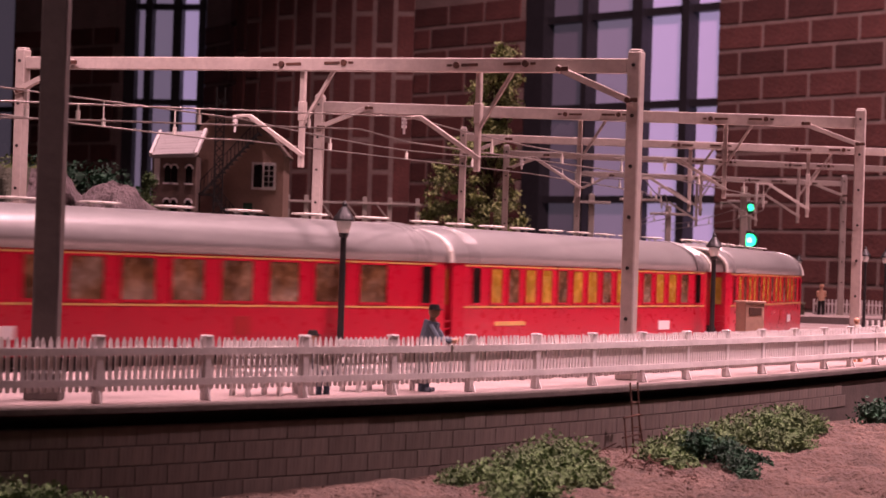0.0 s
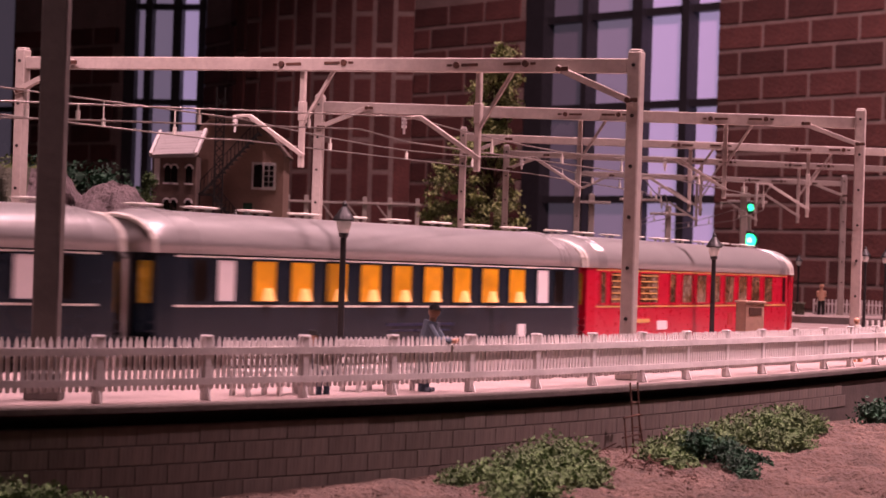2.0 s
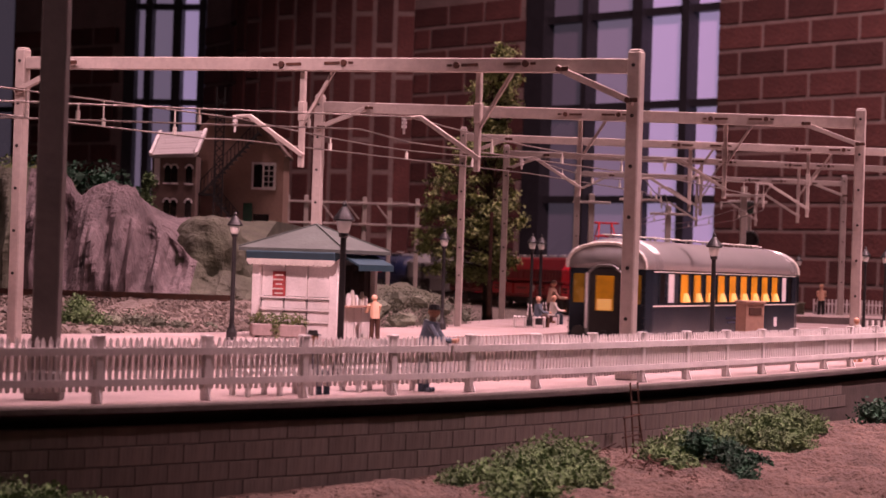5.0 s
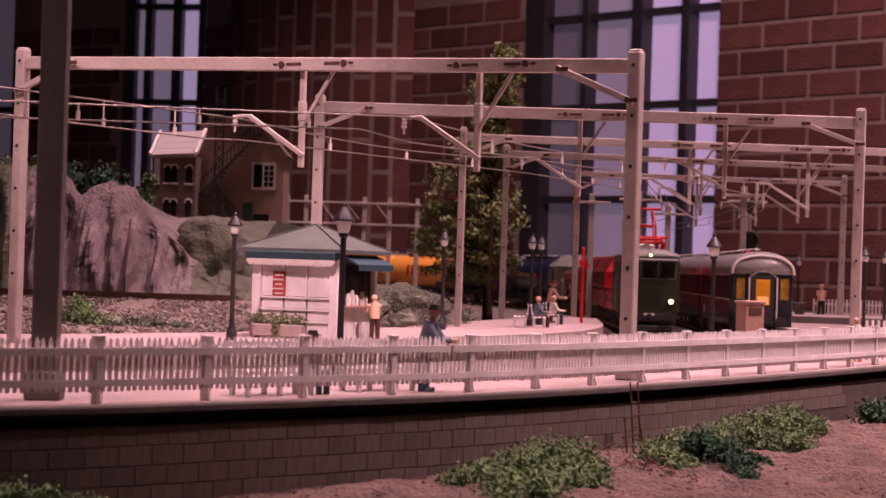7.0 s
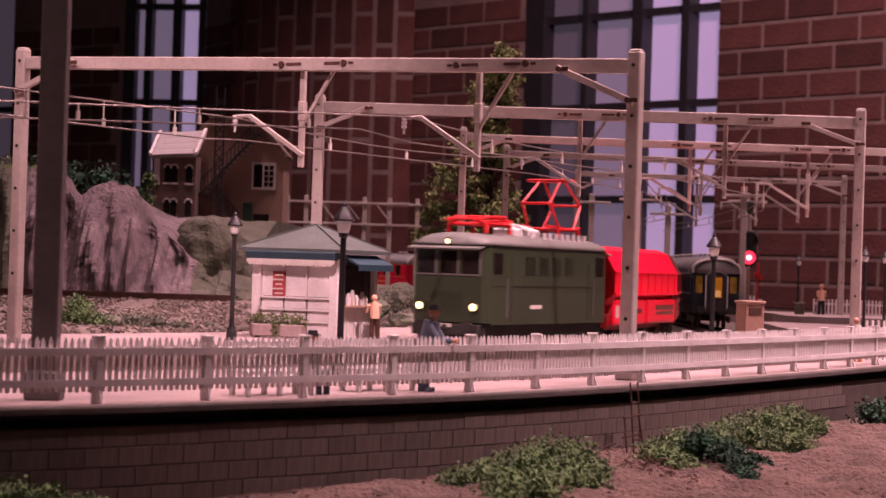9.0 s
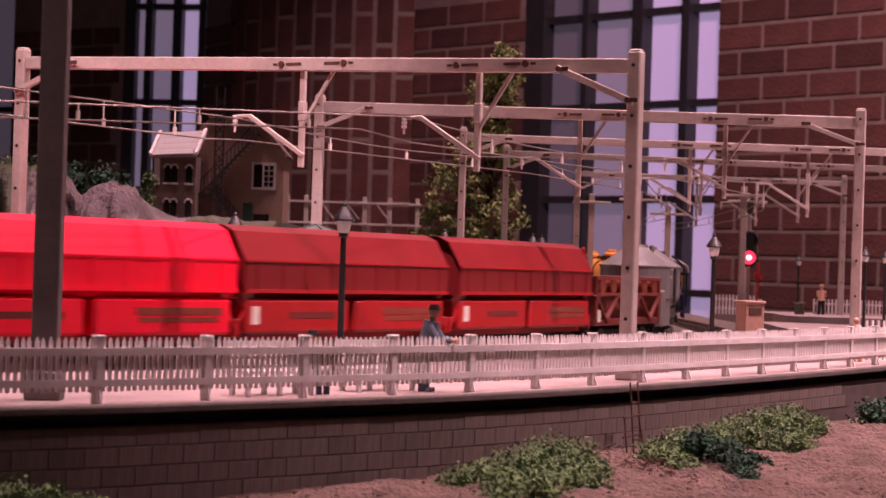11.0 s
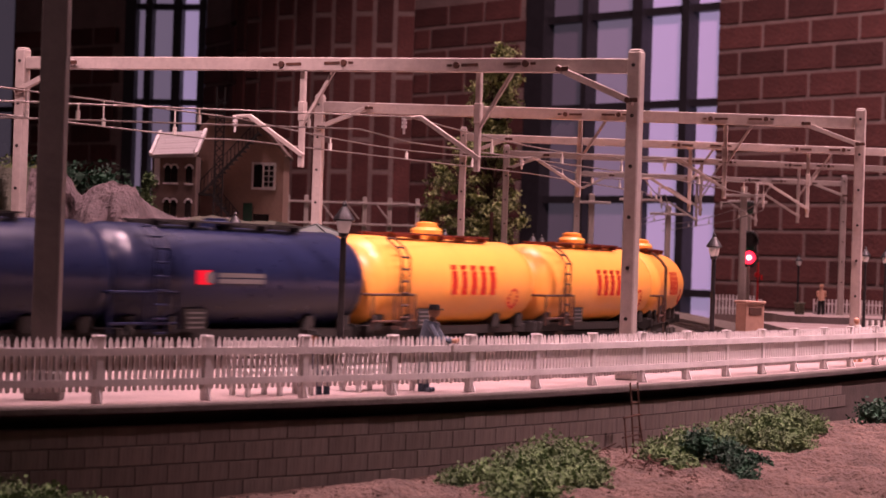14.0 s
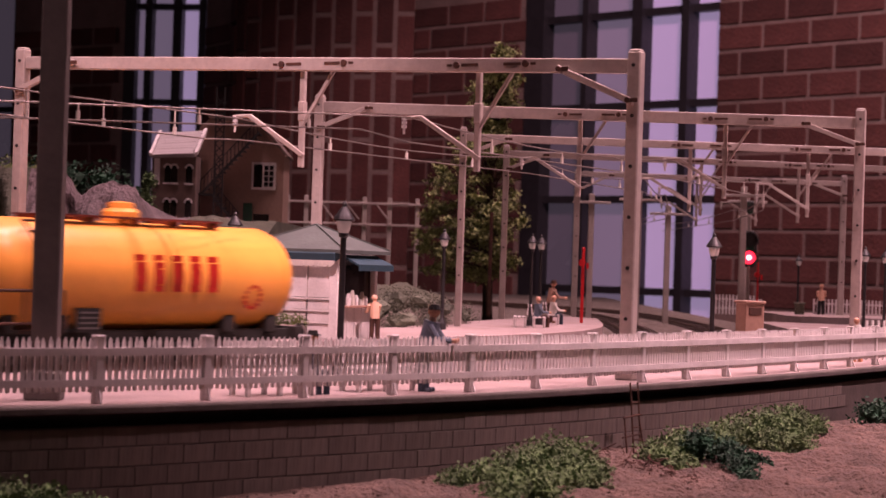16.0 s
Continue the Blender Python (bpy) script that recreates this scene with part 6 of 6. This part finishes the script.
    for k in range(10):
        rod(bm, (-h + 1.2 + k * .5, .9, 4.1), (-h + 1.2 + k * .5, .9, 4.35), .08, 8)
    box(bm, (0, 0, 4.3), (2.2, .8, .35), None, .06)
    rod(bm, (-1.2, 0, 4.4), (1.2, 0, 4.6), .14, 10)
    part("roof_gear", bm, M["white"], ob, "pale insulators and roof gear")
    pantograph(ob, h - 2.2, .35)
    pantograph(ob, -h + 2.2, 1.9)
    for x in (-h + 2.4, h - 2.4):
        bogie(ob, x, wb=2.4)
    buffers(ob, L)
    return ob


M["amber_dim"] = mat("dim_lit_window", (0.34, 0.165, 0.02), 0.25, var=0.45, scale=1.3, grain=3, bump=0, emit=0.12)
M["pane_brown"] = mat("curtained_window", (0.13, 0.065, 0.03), 0.2, var=0.7, scale=1.6, grain=4, bump=0, dirt=(0.42, 0.32, 0.25), dirt_amount=0.5)
blue_panes = [(-7.9, .5, "pane_dark"), (-7.0, .62, "pane_white")] + [(-5.6 + 1.4 * k, .82, "amber") for k in range(9)] + [(7.0, .62, "pane_white"), (7.9, .5, "pane_dark")]
red_panes = [(-8.1, .45, "pane_dark")] + [(-6.9 + 1.06 * k, .62, "pane_brown" if k % 3 == 1 else "amber_dim") for k in range(14)] + [(8.1, .45, "pane_dark")]
diner_panes = [(-9.1, .4, "pane_brown"), (-7.6, 1.7, "pane_brown"), (-5.2, 1.6, "pane_brown"), (-3.0, .5, "pane_brown")] + [
    (x, .95, "pane_brown") for x in (-1.6, -.15, 1.3, 2.8, 4.3, 5.8, 7.35)] + [(9.3, .35, "pane_dark")]
CL = 18.5
last_coach = coach("sleeping_coach", "dark blue sleeping coach with silver roof and amber windows", M["coach_blue"], CL, blue_panes, M["cream"])
diner = coach("dining_coach", "bright red dining coach with silver roof and louvred windows", M["coach_red"], CL + 1.8, diner_panes, M["gold"], [(-7.6, 1.6), (-5.2, 1.5)])
red = coach("passenger_coach", "bright red passenger coach with silver roof and many windows", M["coach_red"], CL, red_panes, M["gold"])
for ob, along_x, mt in ((diner, -3.9, "pane_white"), (red, 5.2, "pane_white")):
    side_plate(ob, along_x, 1.34, .95, .3, M[mt], 1.428, "plate", "small white plate")
    side_plate(ob, -6.0, 1.5, 1.9, .12, M["gold"], 1.428, "lettering", "dim gold illegible lettering")
    side_plate(ob, 3.0, 1.5, .5, .45, M["hopper_frame"], 1.428, "crest", "dim red crest")
side_plate(last_coach, .9, 1.5, 3.1, .08, M["tank_blue"], 1.428, "lettering", "thin dim illegible lettering")
side_plate(last_coach, .9, 1.34, 2.7, .05, M["tank_blue"], 1.428, "lettering", "thin dim illegible lettering")
side_plate(last_coach, 5.9, 1.3, .42, .36, M["pane_white"], 1.428, "plate", "small white plate")
PASSENGER = [last_coach, copy_thing(last_coach, Matrix()), diner, red, copy_thing(red, Matrix()), copy_thing(red, Matrix()), copy_thing(red, Matrix())]
loco = locomotive(10.2)
h1 = hopper("red hopper wagon behind the locomotive, spotlight brightness put into its colour", 10.6, M["hopper_lit"], M["hopper_lit"])
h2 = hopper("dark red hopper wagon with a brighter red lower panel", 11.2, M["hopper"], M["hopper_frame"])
h3 = copy_thing(h2, Matrix())
low = low_wagon(8.0)
silo = silo_wagon(7.7)
b1 = tank("dark blue tank wagon with a red emblem", 11.2, M["tank_blue"], M["cream"], style="blue")
b2 = copy_thing(b1, Matrix())
o1 = tank("bright orange tank wagon with red block marks", 11.4, M["tank_orange"], M["letter_red"])
o2, o3 = copy_thing(o1, Matrix()), copy_thing(o1, Matrix())
# the middle of each wagon behind the locomotive's front
FREIGHT = [(loco, 5.4, 10.2), (h1, 16.2, 10.6), (h2, 27.4, 11.2), (h3, 39.0, 11.2), (low, 49.1, 8.0), (silo, 57.7, 7.7), (b1, 67.7, 11.2), (b2, 79.0, 11.2),
           (o1, 90.55, 11.4), (o2, 102.5, 11.4), (o3, 114.4, 11.4)]


# ---- how the two trains run ----
def on_line(line, s_mid, half, forward):
    a, b = along(line, s_mid - half), along(line, s_mid + half)
    if forward < 0:
        a, b = b, a
    mid = (a + b) / 2
    d = b - a
    return at(mid[0], mid[1], 0, math.degrees(math.atan2(d[1], d[0])))


def motions():
    times = [k * 0.25 for k in range(65)]
    rear = lambda t: np.interp(t, [0, .5, 1, 1.5, 2, 3, 4, 6.3, 7.5, 8.5, 9.2, 16], [47.3, 54.55, 61.5, 68.8, 76.2, 90.65, 105.6, 136.2, 151, 163.5, 172, 253])
    front = lambda t: np.interp(t, [0, 6.3, 7.5, 8, 8.5, 9, 9.2, 11.5, 12, 12.5, 13, 13.5, 14, 14.5, 15, 15.5, 16],
                                [262, 160, 140.5, 132.6, 125, 117.1, 113.8, 72.9, 63.2, 53.6, 44.3, 35.1, 25.45, 15.6, 5.7, -4.1, -13.9])
    for k, car in enumerate(PASSENGER):
        walk(car, [(t, on_line(NEAR_LINE, rear(t) + 19.1 * k + 9.35 + (0, 0, .9, 1.8, 1.8, 1.8, 1.8)[k], 6.2, 1)) for t in times])
    for car, off, L in FREIGHT:
        walk(car, [(t, on_line(FAR_LINE, front(t) + off, L * .32, -1)) for t in times])

    # the added discs slide off the lit lenses: green while the passenger train passes, red once the freight comes
    g, r, top = BLANKING_DISCS
    for v, z, keys in ((g, 3.85, (1, 1, 0, 0)), (top, 5.05, (1, 1, 0, 0)), (r, 3.22, (0, 0, 1, 1))):
        walk(v, [(tt, at(0, .34 * k, z * 1.63)) for tt, k in zip((0, 2.38, 2.5, 16), keys)])


motions()
